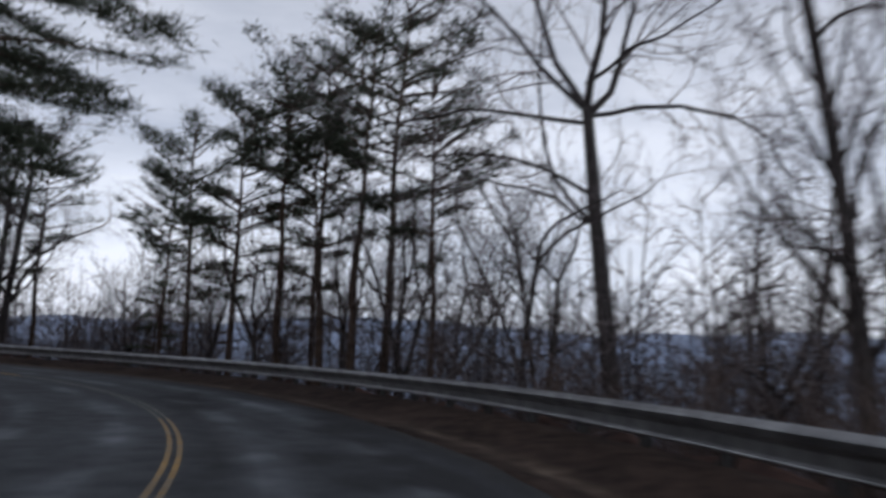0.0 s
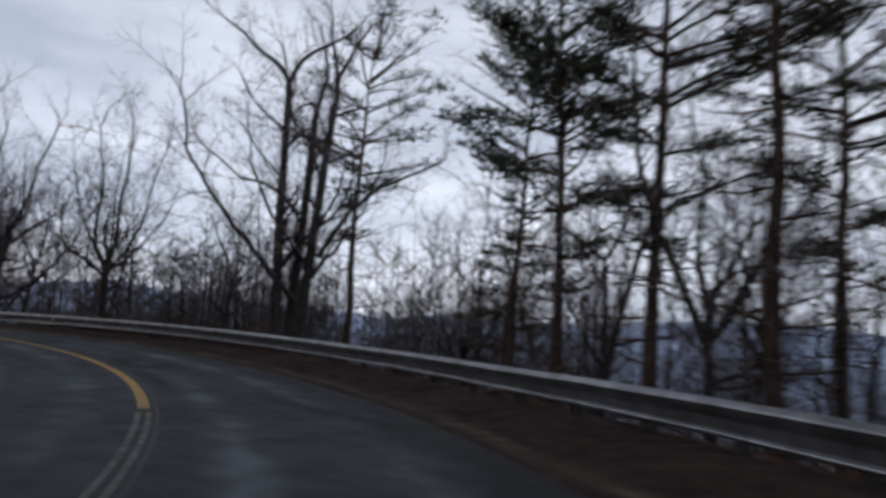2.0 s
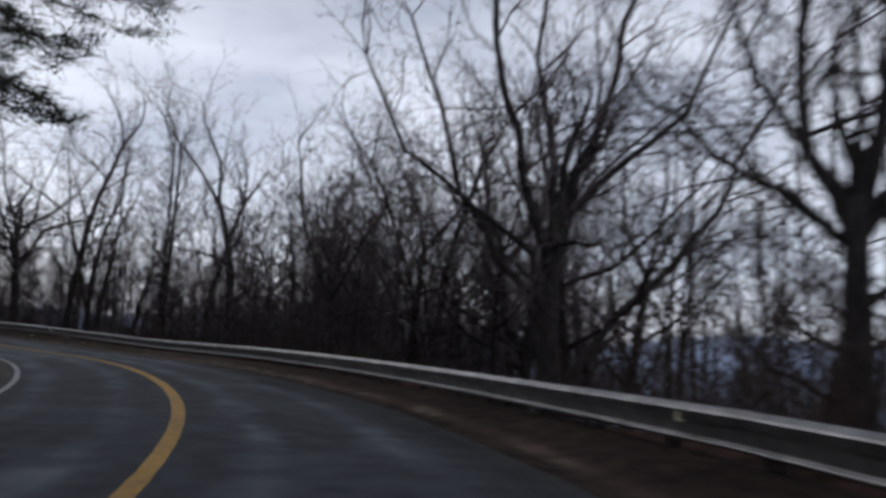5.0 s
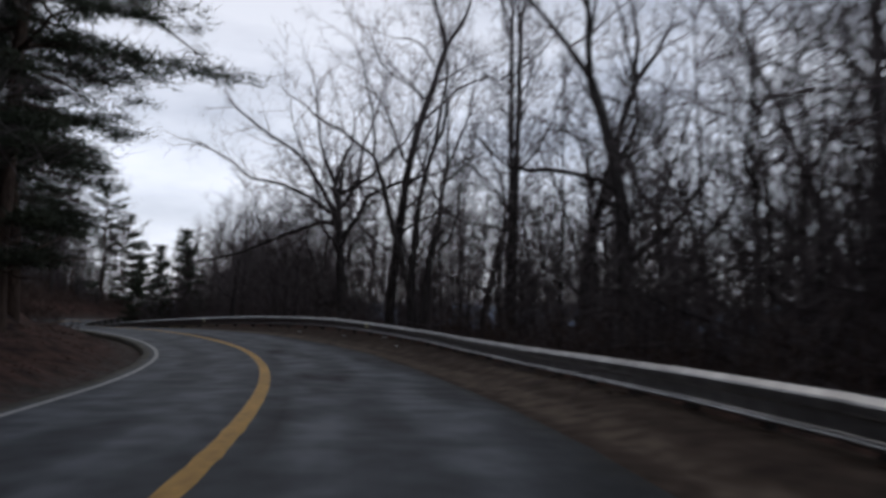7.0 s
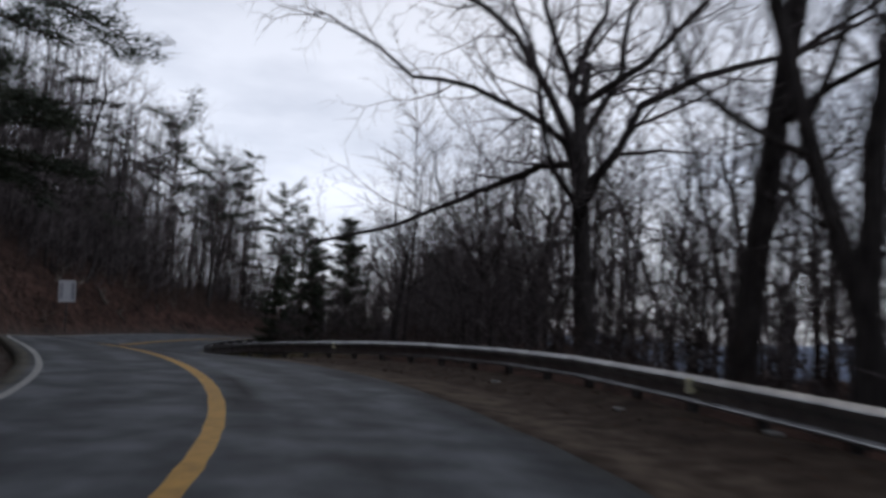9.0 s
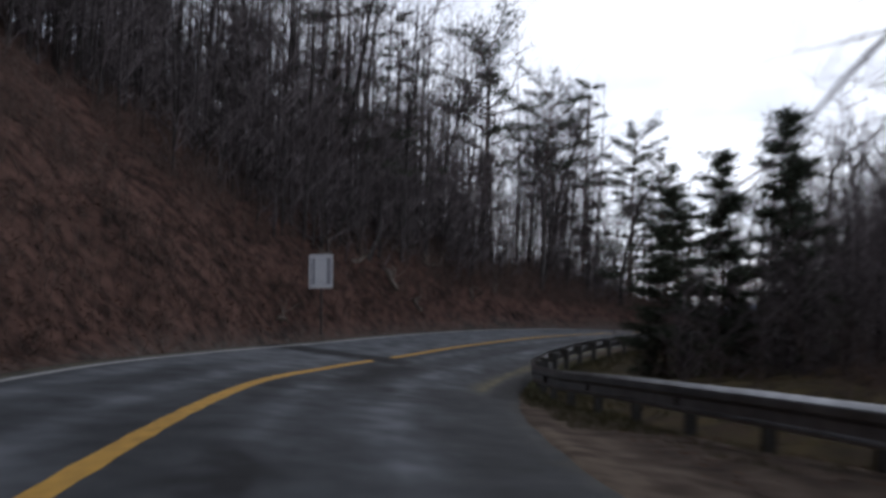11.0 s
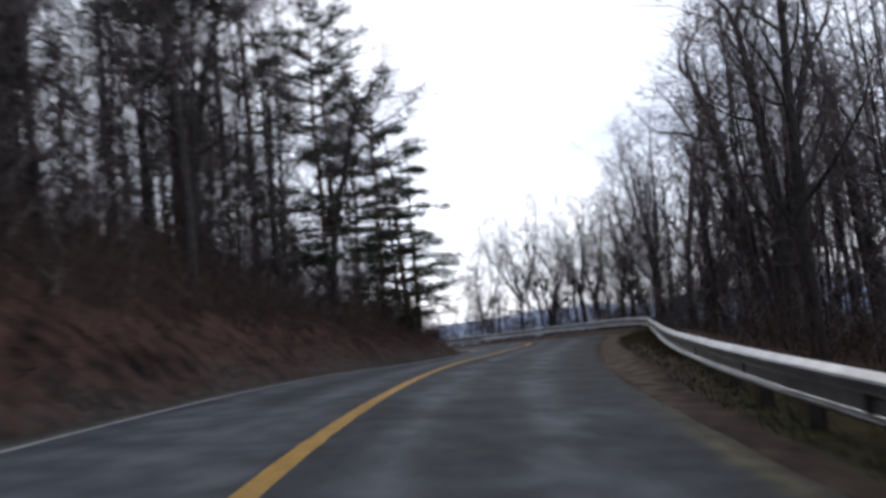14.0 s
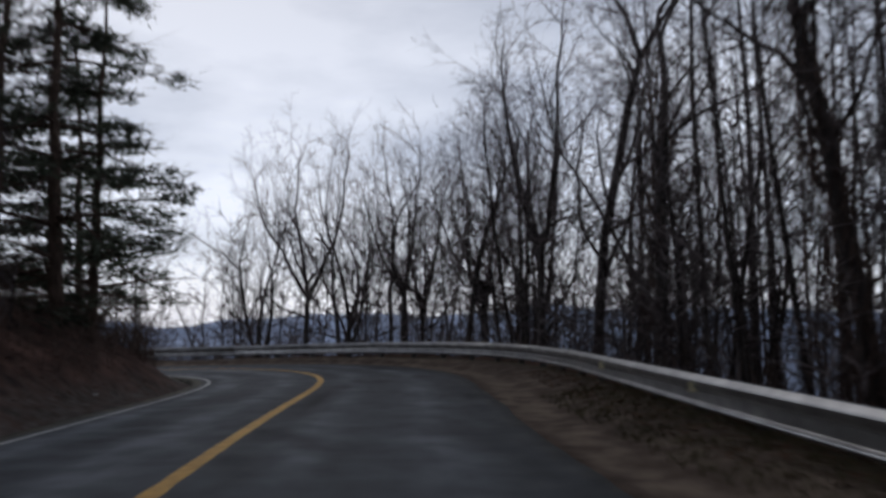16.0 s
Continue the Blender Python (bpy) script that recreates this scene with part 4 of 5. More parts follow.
def vee_tree(seed):
    """A stem that parts at head height into two steep leaders."""
    return hardwood(seed, 12.0, 0.20, planned(BENT, stem=0.42, shoots=(3, 6, 5, 5)), bent=[
        ([(0, 3.6, 0), (0.6, 5.0, 0.2), (1.4, 6.6, 0.3), (2.0, 8.6, 0.5), (2.2, 11.0, 0.6)], 0.13), ([(0, 3.8, 0), (-0.8, 5.2, -0.2), (-1.5, 6.4, -0.3), (-2.6, 8.0, -0.6), (-3.0, 10.2, -0.8)], 0.11), ([(0, 4.4, 0), (0.2, 6.0, -0.6), (0.0, 8.2, -1.0), (0.4, 10.8, -1.2)], 0.10)])


def twin_poles(seed):
    """Two tall slender stems side by side from one foot."""
    return hardwood(seed, 18.0, 0.19, SLENDER, stems=2, straight=True)


def vine_hung(seed):
    """A tall stem wrapped from foot to crown in a shaggy coat of hanging dead vines."""
    parts = hardwood(seed, 17.0, 0.22, SLENDER)
    r = np.random.default_rng(seed + 1)
    line = [np.array(v.co) for v in parts[0].vertices][::8][:9]
    shag = Tubes()
    for k in range(1000):
        u = r.uniform(0.06, 0.98) * (len(line) - 1.001)
        i = int(u)
        a = r.uniform(0, 6.28)
        out = 0.15 + abs(r.normal(0, 0.30)) * (1.1 - 0.4 * u / len(line))
        p = line[i] + (line[i + 1] - line[i]) * (u - i) + np.array([math.cos(a), math.sin(a), 0]) * out
        shag.blade(p, p + np.array([r.normal(0, 0.22), r.normal(0, 0.22), -r.uniform(0.3, 1.2)]), 0.017)
    return (*parts, shag.mesh("vines", BRUSH))


OAKS = [hardwood(11, 17, 0.28, OAKEN), hardwood(12, 15, 0.27, SPREADING), hardwood(13, 18, 0.23, SLENDER), hardwood(14, 14, 0.24, planned(OAKEN, shoots=(4, 5, 5, 4)), stems=3),
        hardwood(15, 13, 0.22, planned(OAKEN, shoots=(5, 6, 5, 4)), stems=2), hardwood(16, 17, 0.21, SLENDER), tall_fork(61), low_limbed(62), split_trunk(63), fan_tree(64), leaning_limb(65), vee_tree(66), twin_poles(67),
        vine_hung(68)]
POLES = [hardwood(31, 15, 0.10, POLE), hardwood(32, 17, 0.13, POLE), hardwood(33, 13, 0.09, planned(POLE, shoots=(8, 7, 6)), stems=2),
         hardwood(34, 14, 0.12, planned(POLE, stem=0.6, wander=(0.10, 0.2, 0.2), ratio=(0.5, 0.5, 0.6), angle=((35, 70), (25, 60), (20, 60)))), hardwood(35, 12, 0.11, planned(POLE, stem=0.5, shoots=(8, 8, 7), ratio=(0.7, 0.46, 0.55)))]
SAPLINGS = [hardwood(41, 6.0, 0.045, SCRUB), hardwood(42, 5.0, 0.04, SCRUB, stems=3), hardwood(43, 7.5, 0.05, SCRUB, stems=2)]
PINES = [pine(51, 15, 0.21, bare=0.46, width=0.24, whorls=11, rise=0.5, needles=12, tuft=0.40, sparse=0.2), pine(52, 14, 0.19, bare=0.52, width=0.25, whorls=10, rise=0.55, sparse=0.45, tuft=0.4), pine(53, 14, 0.17, bare=0.14, width=0.21, whorls=13, droop=-0.04, round_top=False, rise=0.15, sparse=0.15),
         pine(54, 16, 0.21, bare=0.52, width=0.26, whorls=10, lean=0.05, rise=0.5, sparse=0.35, tuft=0.4), pine(55, 9, 0.11, bare=0.05, width=0.20, whorls=26, round_top=False, rise=0.25, needles=14, boughs=(4, 7), tuft=0.38),
         pine(56, 17, 0.23, bare=0.16, width=0.34, whorls=16, droop=-0.06, needles=38, rise=-0.12, tuft=0.40, broad=0.015), pine(57, 11.5, 0.20, bare=0.20, width=0.33, whorls=9, droop=-0.05, round_top=False, rise=0.05, needles=12, tuft=0.40, boughs=(3, 6), sparse=0.12),
         pine(58, 13, 0.20, bare=0.40, width=0.30, whorls=10, rise=0.5, needles=13, tuft=0.46, sparse=0.1)]

OAK_WORDS = ["tall bare grey-barked oak with branching crown", "bare oak with wide spreading crooked limbs", "tall slender bare tree with upswept branches",
             "bare tree parting into three stems at the foot", "bare twin-stemmed tree with spreading limbs", "straight slender bare tree on the roadside slope",
             "tall bare tree with a fan of leaders high up", "old bare oak with one long low sweeping limb", "stout bare tree parted into three thick trunks",
             "bare tree that opens low into a lyre of steep limbs", "bare oak with one long limb leaning out from its foot", "bare tree parting into two steep leaders", "two tall slender bare stems from one foot",
             "tall bare tree wrapped in shaggy hanging dead vines"]
PINE_WORDS = ["tall dark green pine with bare lower stem", "pine with a sparse high crown and dead snags", "dark green pine bushy down to its foot",
              "leaning pine with a sparse flat-topped crown", "young bushy dark green pine", "large pine with long boughs reaching over the road", "dark pine with long layered drooping lower boughs", "broad dark green pine with a dense domed crown"]
rng = np.random.default_rng(7)


def oak(k, s, d, turn=None, size=1.0, lean=(0, 0)):
    tree("bare_tree", OAK_WORDS[k], "tree", OAKS[k], stand(s, d, rng.uniform(0, 360) if turn is None else turn, size, lean), "roadside bare trees")


def pine_at(k, s, d, turn=None, size=1.0, lean=(0, 0)):
    tree("pine_tree", PINE_WORDS[k], "tree", PINES[k], stand(s, d, rng.uniform(0, 360) if turn is None else turn, size, lean), "pines")


def oak_xy(k, x, y, turn=0.0, size=1.0, lean=(0, 0)):
    tree("bare_tree", OAK_WORDS[k], "tree", OAKS[k], stand_xy(x, y, turn, size, lean), "roadside bare trees")


def pine_xy(k, x, y, turn=0.0, size=1.0, lean=(0, 0)):
    tree("pine_tree", PINE_WORDS[k], "tree", PINES[k], stand_xy(x, y, turn, size, lean), "pines")


# ---- key trees beyond the guardrail: kind, x, y, turn, size ----
for k_, x_, y_, turn_, size_ in ((4, 2.7, 23.6, 40, 0.85), (1, 11.8, 14.6, 200, 0.7), (5, 6.7, 12.6, 120, 0.85), (3, -1.5, 31.2, 20, 0.8), (11, -4.4, 34.4, 75, 0.85), (11, -8.3, 36.6, 200, 0.8), (4, -11.2, 39.0, 90, 0.75), (11, 0.6, 30.2, 150, 0.8),
                                 (8, -26.0, 46.1, 0, 1.0), (9, -38.2, 47.8, 0, 1.0), (1, -32.3, 49.6, 250, 0.65), (10, -46.1, 47.6, 0, 1.0), (3, -53.5, 50.1, 10, 0.8),
                                 (11, -61.2, 46.2, 210, 0.85), (5, -67.3, 47.2, 70, 0.8), (2, -57.7, 49.0, 0, 0.7), (1, -70.5, 47.5, 130, 0.7), (1, -50.3, 52.3, 30, 0.8),
                                 (7, -97.4, 30.5, 0, 1.0), (2, -89.6, 34.5, 30, 1.05), (3, -86.4, 36.3, 160, 1.05), (12, -81.4, 40.4, 20, 1.0), (0, -74.2, 43.7, 100, 0.95), (5, -77.6, 42.6, 10, 0.9),
                                 (11, -108.6, 23.5, 70, 0.85), (11, -117.5, 19.8, 160, 0.85), (4, -104.6, 27.8, 200, 0.75), (1, -113.5, 24.8, 0, 1.0), (10, -121.0, 21.5, 90, 0.9), (1, -92.2, 38.6, 10, 0.9), (3, -100.8, 34.2, 300, 0.85),
                                 (11, -177.7, -11.5, 60, 0.9), (3, -177.5, -9.5, 10, 0.75), (9, -175.5, -6.6, 110, 0.85), (11, -177.5, -5.9, 190, 0.85), (2, -173.0, -4.0, 40, 0.65), (9, -173.7, -3.1, 80, 0.9),
                                 (12, -171.7, -1.6, 20, 0.75), (11, -169.1, -1.2, 0, 1.05), (3, -179.6, -14.0, 200, 0.7), (1, -183.0, -10.5, 0, 0.8), (11, -196.0, -16.0, 120, 0.9), (9, -190.5, -6.5, 30, 0.9), (5, -138.4, 2.4, 70, 0.85), (11, -147.0, 3.2, 170, 0.8),
                                 (2, -183.0, -2.0, 260, 0.75), (9, -173.1, 5.3, 170, 0.9), (5, -166.7, 0.4, 310, 1.05), (13, -161.7, 1.4, 80, 0.9), (13, -154.1, 3.1, 150, 1.0),
                                 (5, -149.5, 3.4, 15, 1.0), (5, -145.2, 2.9, 95, 1.05), (12, -144.3, -13.7, 30, 0.75), (5, -148.4, -13.4, 10, 0.8), (2, -141.8, -15.4, 60, 0.8), (2, -137.2, -12.6, 200, 0.8)):
    oak_xy(k_, x_, y_, turn_, size_)
oak_xy(6, 5.2, 22.8, 0, 1.22, (0, -3.5))
oak_xy(11, 6.3, 16.0, 90, 0.62, (3, -12))
oak_xy(11, 8.4, 20.5, 200, 0.70, (0, -6))

for k_, s_, d_, size_ in ((1, 68, -9, 0.75), (10, 72.5, -11, 0.8), (1, 77, -9.5, 0.8), (11, 83, -11, 0.85), (9, 88, -14, 0.8), (1, 96, -13, 0.8),
                          (1, 64, -12, 0.75), (11, 74, -15, 0.8), (1, 81, -14, 0.8), (9, 42, -11, 0.6), (11, 38, -12, 0.6), (1, 34, -14, 0.65), (1, 129, -12, 0.65), (11, 120, -13, 0.7)):
    oak(k_, s_, d_, None, size_)

# pines of the outer bend, then those on the bank
for k_, x_, y_, turn_, size_ in ((1, -0.4, 29.0, 0, 0.95), (0, -2.4, 32.5, 90, 1.22), (1, -3.6, 32.2, 200, 1.15), (3, -5.2, 33.6, 30, 0.95), (1, -7.2, 35.3, 300, 1.08), (7, -9.8, 36.7, 150, 0.98),
                                 (7, -12.7, 40.0, 60, 1.0), (0, -6.0, 38.0, 250, 0.95), (1, -14.6, 41.6, 200, 0.85), (2, -15.4, 42.8, 10, 0.55), (3, -25.2, 49.0, 10, 1.0),
                                 (7, -139.5, -14.2, 0, 1.0), (7, -134.5, -15.2, 70, 1.15), (6, -165.5, -16.6, 20, 0.95), (2, -160.9, -17.3, 120, 1.0), (0, -154.6, -16.4, 220, 0.95), (2, -168.3, -18.9, 300, 0.8),
                                 (6, -157.5, -13.5, 40, 0.95), (6, -159.6, -13.6, 160, 0.85), (1, -156.2, -14.2, 250, 0.85),
                                 (2, -151.7, -14.8, 100, 1.0), (2, -146.6, -15.8, 40, 1.15), (2, -122.8, 36.0, 0, 0.55), (4, -121.3, 10.4, 30, 0.95), (4, -127.2, 13.6, 120, 0.8), (4, -117.5, 7.9, 200, 0.7), (4, -119.3, 8.9, 60, 0.8), (5, -89.2, 15.0, 130, 1.1)):
    pine_xy(k_, x_, y_, turn_, size_)
for s_, d_, k_, z_ in ((22.0, 4.9, 5, 1.05), (27, 5.4, 5, 1.0), (61.5, 5.6, 5, 1.0), (71, 6.0, 5, 1.0), (98, 6.9, 5, 1.15), (103.5, 7.3, 5, 1.2), (95, 10.0, 2, 1.1), (89, 10.5, 2, 1.2), (92, 13, 0, 1.1), (110.5, 9.0, 5, 1.15), (108, 11, 2, 1.0), (116, 9.5, 5, 1.3), (118, 10, 4, 1.0),
                       (124, 11.0, 5, 1.15), (119.5, 13.0, 5, 1.2), (127.5, 13.5, 5, 1.1), (131.5, 11.5, 2, 1.0), (121, 13, 2, 0.8), (110, 17, 3, 0.9), (127, 17, 0, 0.8), (142, 15, 2, 0.9), (147, 18, 0, 0.9), (157, 17, 2, 0.85), (137, 20, 2, 1.0), (133, 15, 4, 1.3), (150, 23, 2, 1.0), (158, 10.5, 6, 1.15), (162, 9.5, 2, 0.9)):
    pine_at(k_, s_, d_, None, z_)

# ---- woods: thin trees and saplings by stretches of the road ----
WOOD_WORDS = ["thin bare woodland tree with upswept branches", "tall bare pole-like woodland tree", "bare twin-stemmed woodland tree", "bare crooked woodland tree on the slope", "low bare woodland tree with a full crown"]
SAPLING_WORDS = ["bare brown sapling in the undergrowth", "clump of three thin bare saplings", "thin bare forked sapling in the brush"]


def sites(count, s0, s1, near, spread, side, most=60.0):
    """Random places beside the road, thinning out with the distance from its edge."""
    for _ in range(count):
        s_ = rng.uniform(s0, s1)
        edge = float(stations(LANE_LEFT, s_, 14.0)) if side > 0 else float(stations(RAIL_OUT, s_, 7.0))
        x_, y_ = spot(s_, side * (edge + near + min(rng.exponential(spread), most)))
        if where([x_], [y_])[1][0] * side >= edge + near * 0.8:
            yield float(x_), float(y_)


def sow(places, meshes, words, name, sizes, group):
    for x_, y_ in places:
        k_ = int(rng.integers(0, len(meshes)))
        tree(name, words[k_], "tree", meshes[k_], stand_xy(x_, y_, rng.uniform(0, 360), rng.uniform(*sizes), (rng.normal(0, 2.5), rng.normal(0, 2.5))), group)


def wood(count, s0, s1, near, spread, side, sizes=(0.75, 1.2)):
    sow(sites(count, s0, s1, near, spread, side), POLES, WOOD_WORDS, "bare_tree", sizes, "woodland trees")


def thicket(count, s0, s1, near, spread, side, sizes=(0.6, 1.2)):
    sow(sites(count, s0, s1, near, spread, side), SAPLINGS, SAPLING_WORDS, "sapling", sizes, "saplings")


# trees that stand nearest to the road, each by itself
wood(16, 5, 44, 4.0, 6, -1, (0.5, 0.9))
wood(16, 76, 90, 4.0, 7, -1, (0.75, 1.05))
wood(12, 44, 60, 7.0, 5, -1, (0.7, 1.0))
wood(26, 72, 112, 3.6, 7, -1, (0.75, 1.1))
wood(8, 112, 134, 5.0, 8, -1, (0.6, 0.8))
wood(14, 134, 160, 14.0, 6, -1, (0.45, 0.7))
wood(9, 152, 172, 9.0, 6, -1, (0.8, 1.1))
wood(6, 172, 186, 6.5, 8, -1, (0.8, 1.1))
wood(3, 186, 194, 5.0, 7, -1, (0.75, 1.05))
wood(18, 194, 207, 3.6, 6, -1, (0.7, 0.95))
wood(32, 192, 222, 3.5, 9, -1, (0.65, 0.85))
wood(46, 84, 134, 6.0, 5, 1, (0.75, 1.15))
wood(28, 152, 192, 5.0, 5, 1, (0.8, 1.1))
wood(9, 128, 152, 7.5, 5, 1, (0.85, 1.15))
thicket(13, 0, 20, 2.0, 5, -1)
thicket(8, 22, 48, 3.5, 5, -1)
thicket(26, 76, 102, 2.0, 5, -1)
thicket(32, 72, 132, 2.2, 7, -1)
thicket(40, 190, 228, 2.0, 6, -1)
thicket(56, 72, 132, 5.2, 5, 1)
thicket(36, 152, 190, 4.0, 6, 1)


# ---- undergrowth, leaves and grass: what nobody could count ----
def build_undergrowth(name, label, count, places, height, mat, seed):
    r, tubes = np.random.default_rng(seed), Tubes()
    xs, ys = [], []
    for _ in range(count):
        s0, s1, d0, d1 = places[int(r.integers(0, len(places)))]
        a = r.uniform(s0, s1)
        side = 1 if d0 > 0 else -1
        edge = float(stations(LANE_LEFT, a, 14.0)) if side > 0 else float(stations(RAIL_OUT, a, 7.0))
        x, y = spot(a, side * (edge + r.uniform(abs(d0), abs(d1))))
        xs.append(float(x))
        ys.append(float(y))
    zs = ground_z(xs, ys)
    for x, y, z in zip(xs, ys, zs):
        h = height * r.uniform(0.35, 1.0) ** 1.3
        for _ in range(3):
            tip = np.array([r.normal(0, 0.28), r.normal(0, 0.28), 1.0]) * h * r.uniform(0.6, 1.0)
            mid = tip * 0.5 + r.normal(0, 0.08 * h, 3)
            base = np.array([x, y, z - 0.08]) + np.array([r.normal(0, 0.08), r.normal(0, 0.08), 0])
            tubes.spike(base, base + tip, 0.012)
            for _ in range(5):
                at = base + tip * r.uniform(0.25, 0.9)
                tubes.blade(at, at + np.array([r.normal(0, 0.4), r.normal(0, 0.4), 0.45]) * h * 0.45, 0.008)
    tagged(new(name, tubes.mesh(name, mat)), label, "undergrowth", kind="stuff")


build_undergrowth("brush", "dense dry brown brush behind the guardrail", 3700, [(-5, 20, -0.8, -6), (46, 62, -0.8, -5), (52, 64, -0.8, -5), (74, 104, -0.8, -6), (70, 135, -0.8, -9), (160, 205, -2.0, -10), (200, 232, -1.5, -8), (200, 232, -1.5, -6)], 2.3, BRUSH, 71)
build_undergrowth("bank_brush", "dry brown brush and stems on the bank", 3600, [(66, 86, 1.6, 12), (84, 128, 5.4, 15), (126, 134, 2.0, 14), (152, 190, 2.2, 12), (132, 152, 5, 13), (185, 215, 1.5, 6)], 1.5, BRUSH, 72)

build_undergrowth("bank_thicket", "dense purple-brown brush low on the bank", 2300, [(124, 142, 2.0, 9), (110, 128, 1.5, 9), (157, 188, 1.8, 7.5), (160, 180, 2.2, 6), (145, 160, 3.5, 9)], 1.9, BRUSH, 89)


def build_scatter(name, label, category, count, places, size, mat, seed, upright=False):
    """Fallen leaves that lie at all tilts, or upright blades."""
    r = np.random.default_rng(seed)
    xs, ys = [], []
    for _ in range(count):
        s0, s1, d0, d1 = places[int(r.integers(0, len(places)))]
        x, y = spot(r.uniform(s0, s1), r.uniform(d0, d1))
        xs.append(float(x))
        ys.append(float(y))
    zs = top_z(xs, ys)
    v, f = [], []
    for x, y, z in zip(xs, ys, zs):
        k = size * r.uniform(0.6, 1.4)
        b = len(v)
        a = r.uniform(0, 6.28)
        if upright:
            for _ in range(3):
                b = len(v)
                a = r.uniform(0, 6.28)
                ox, oy = r.normal(0, 0.05), r.normal(0, 0.05)
                w = 0.010
                v.extend([(x + ox - w * math.cos(a), y + oy - w * math.sin(a), z - 0.02), (x + ox + w * math.cos(a), y + oy + w * math.sin(a), z - 0.02), (x + ox + r.normal(0, k * 0.45), y + oy + r.normal(0, k * 0.45), z + k)])
                f.append((b, b + 1, b + 2))
        else:
            t = np.array([math.cos(a), math.sin(a), r.normal(0, 0.16)]) * k
            u = np.array([-math.sin(a), math.cos(a), r.normal(0, 0.16)]) * k * 0.6
            c = np.array([x, y, z + 0.012 + k * 0.12])
            v.extend([tuple(c - t), tuple(c - u * 0.8 + t * 0.1), tuple(c + t), tuple(c + u * 0.8 - t * 0.1 + np.array([0, 0, k * 0.25]))])
            f.append((b, b + 1, b + 2, b + 3))
    tagged(new(name, mesh_of(name, v, f, mat)), label, category, kind="stuff")


build_undergrowth("bank_weeds", "low dry weeds and stalks among the fallen leaves", 900, [(126, 162, 0.9, 6), (130, 158, 1.2, 4)], 0.65, BRUSH, 92)


build_scatter("fallen_leaves", "brown fallen leaves on the bank and shoulder", "leaves", 26000,
              [(125, 160, 3.7, 9.5), (125, 160, 3.7, 7), (130, 158, 3.7, 8), (70, 125, 3.4, 7), (160, 195, 3.5, 8), (40, 130, -7.6, -5.2), (165, 195, -6.6, -5.0)], 0.045, LEAF, 73)
build_scatter("grass", "short dull green grass on the verge", "grass", 9000, [(126, 165, -12, -5.6), (130, 160, -6.5, -4.9), (158, 190, -6.2, -4.6)], 0.085, BLADE, 74, True)


# ---- deeper woods: joined, past counting ----
def build_woods(name, label, count, places, seed, heights=(9, 15), limbs=18, twigs=7, low=0.25, fine=0.014):
    r, tubes, stems = np.random.default_rng(seed), Tubes(), Tubes()
    xs, ys = [], []
    tries = 0
    while len(xs) < count and tries < count * 6:
        tries += 1
        s0, s1, d0, d1 = places[int(r.integers(0, len(places)))]
        a, d = r.uniform(s0, s1), r.uniform(d0, d1)
        x, y = spot(a, d)
        got = where([x], [y])[1][0]
        if got * d < 0 or abs(got) < min(abs(d0), abs(d1)) * 0.9:
            continue
        xs.append(float(x))
        ys.append(float(y))
    zs = ground_z(xs, ys)
    for x, y, z in zip(xs, ys, zs):
        h = r.uniform(*heights)
        lean = r.normal(0, 0.04, 2)
        foot = np.array([x, y, z - 0.4])
        top = foot + np.array([lean[0] * h, lean[1] * h, h])
        mid = (foot + top) / 2 + r.normal(0, 0.15, 3)
        stems.add([foot, mid, top], [r.uniform(0.004, 0.009) * h, 0.004 * h, 0.012], 4)
        for k in range(limbs):
            u = r.uniform(low, 0.98)
            at = foot + (mid - foot) * u * 2 if u < 0.5 else mid + (top - mid) * (u * 2 - 1)
            a = r.uniform(0, 6.28)
            ln = h * r.uniform(0.14, 0.32) * (1.2 - 0.7 * u)
            way = np.array([math.cos(a), math.sin(a), r.uniform(0.4, 1.5)])
            way /= np.linalg.norm(way)
            end = at + way * ln
            tubes.spike(at, end, 0.030)
            for _ in range(twigs):
                b = at + (end - at) * r.uniform(0.2, 0.95)
                tubes.blade(b, b + (way + r.normal(0, 0.5, 3)) * ln * r.uniform(0.3, 0.6), fine)
    n = len(tubes.v)
    me = mesh_of(name, tubes.v + stems.v, tubes.f + [tuple(k + n for k in f) for f in stems.f], TWIG, True)
    me.materials.append(BARK)
    me.polygons.foreach_set("material_index", [0] * len(tubes.f) + [1] * len(stems.f))
    tagged(new(name, me), label, "woods", kind="stuff")


build_woods("valley_woods", "bare winter woods on the slope below the road", 420, [(-10, 75, -45, -14), (10, 70, -26, -11)], 76, (6, 12))
build_woods("outer_woods", "bare winter woods beyond the guardrail", 200, [(62, 118, -45, -12), (66, 112, -26, -9), (110, 135, -50, -16)], 77, (8, 13))
build_woods("grove_woods", "tall bare winter trees along the road", 120, [(168, 200, -38, -12), (180, 200, -22, -9)], 78, (11, 18))
build_woods("bend_woods", "bare trees beyond the far bend", 220, [(190, 228, -50, -10), (194, 226, -26, -8)], 79, (5.5, 9.5), fine=0.018)
build_woods("hillside_woods", "dense dark winter woods up the hillside", 880, [(66, 128, 9, 50), (128, 160, 22, 50), (88, 137, 8.5, 28), (60, 86, 6, 20), (126, 155, 13, 24)], 80, (9, 16), low=0.08)
build_woods("hillside_thicket", "tangle of thin saplings under the hillside trees", 1700, [(148, 185, 7.5, 22), (66, 88, 6.5, 40), (86, 137, 8.0, 30), (137, 160, 13, 24), (152, 185, 8, 24)], 83, (2.5, 6.5), 8, 6, 0.03)
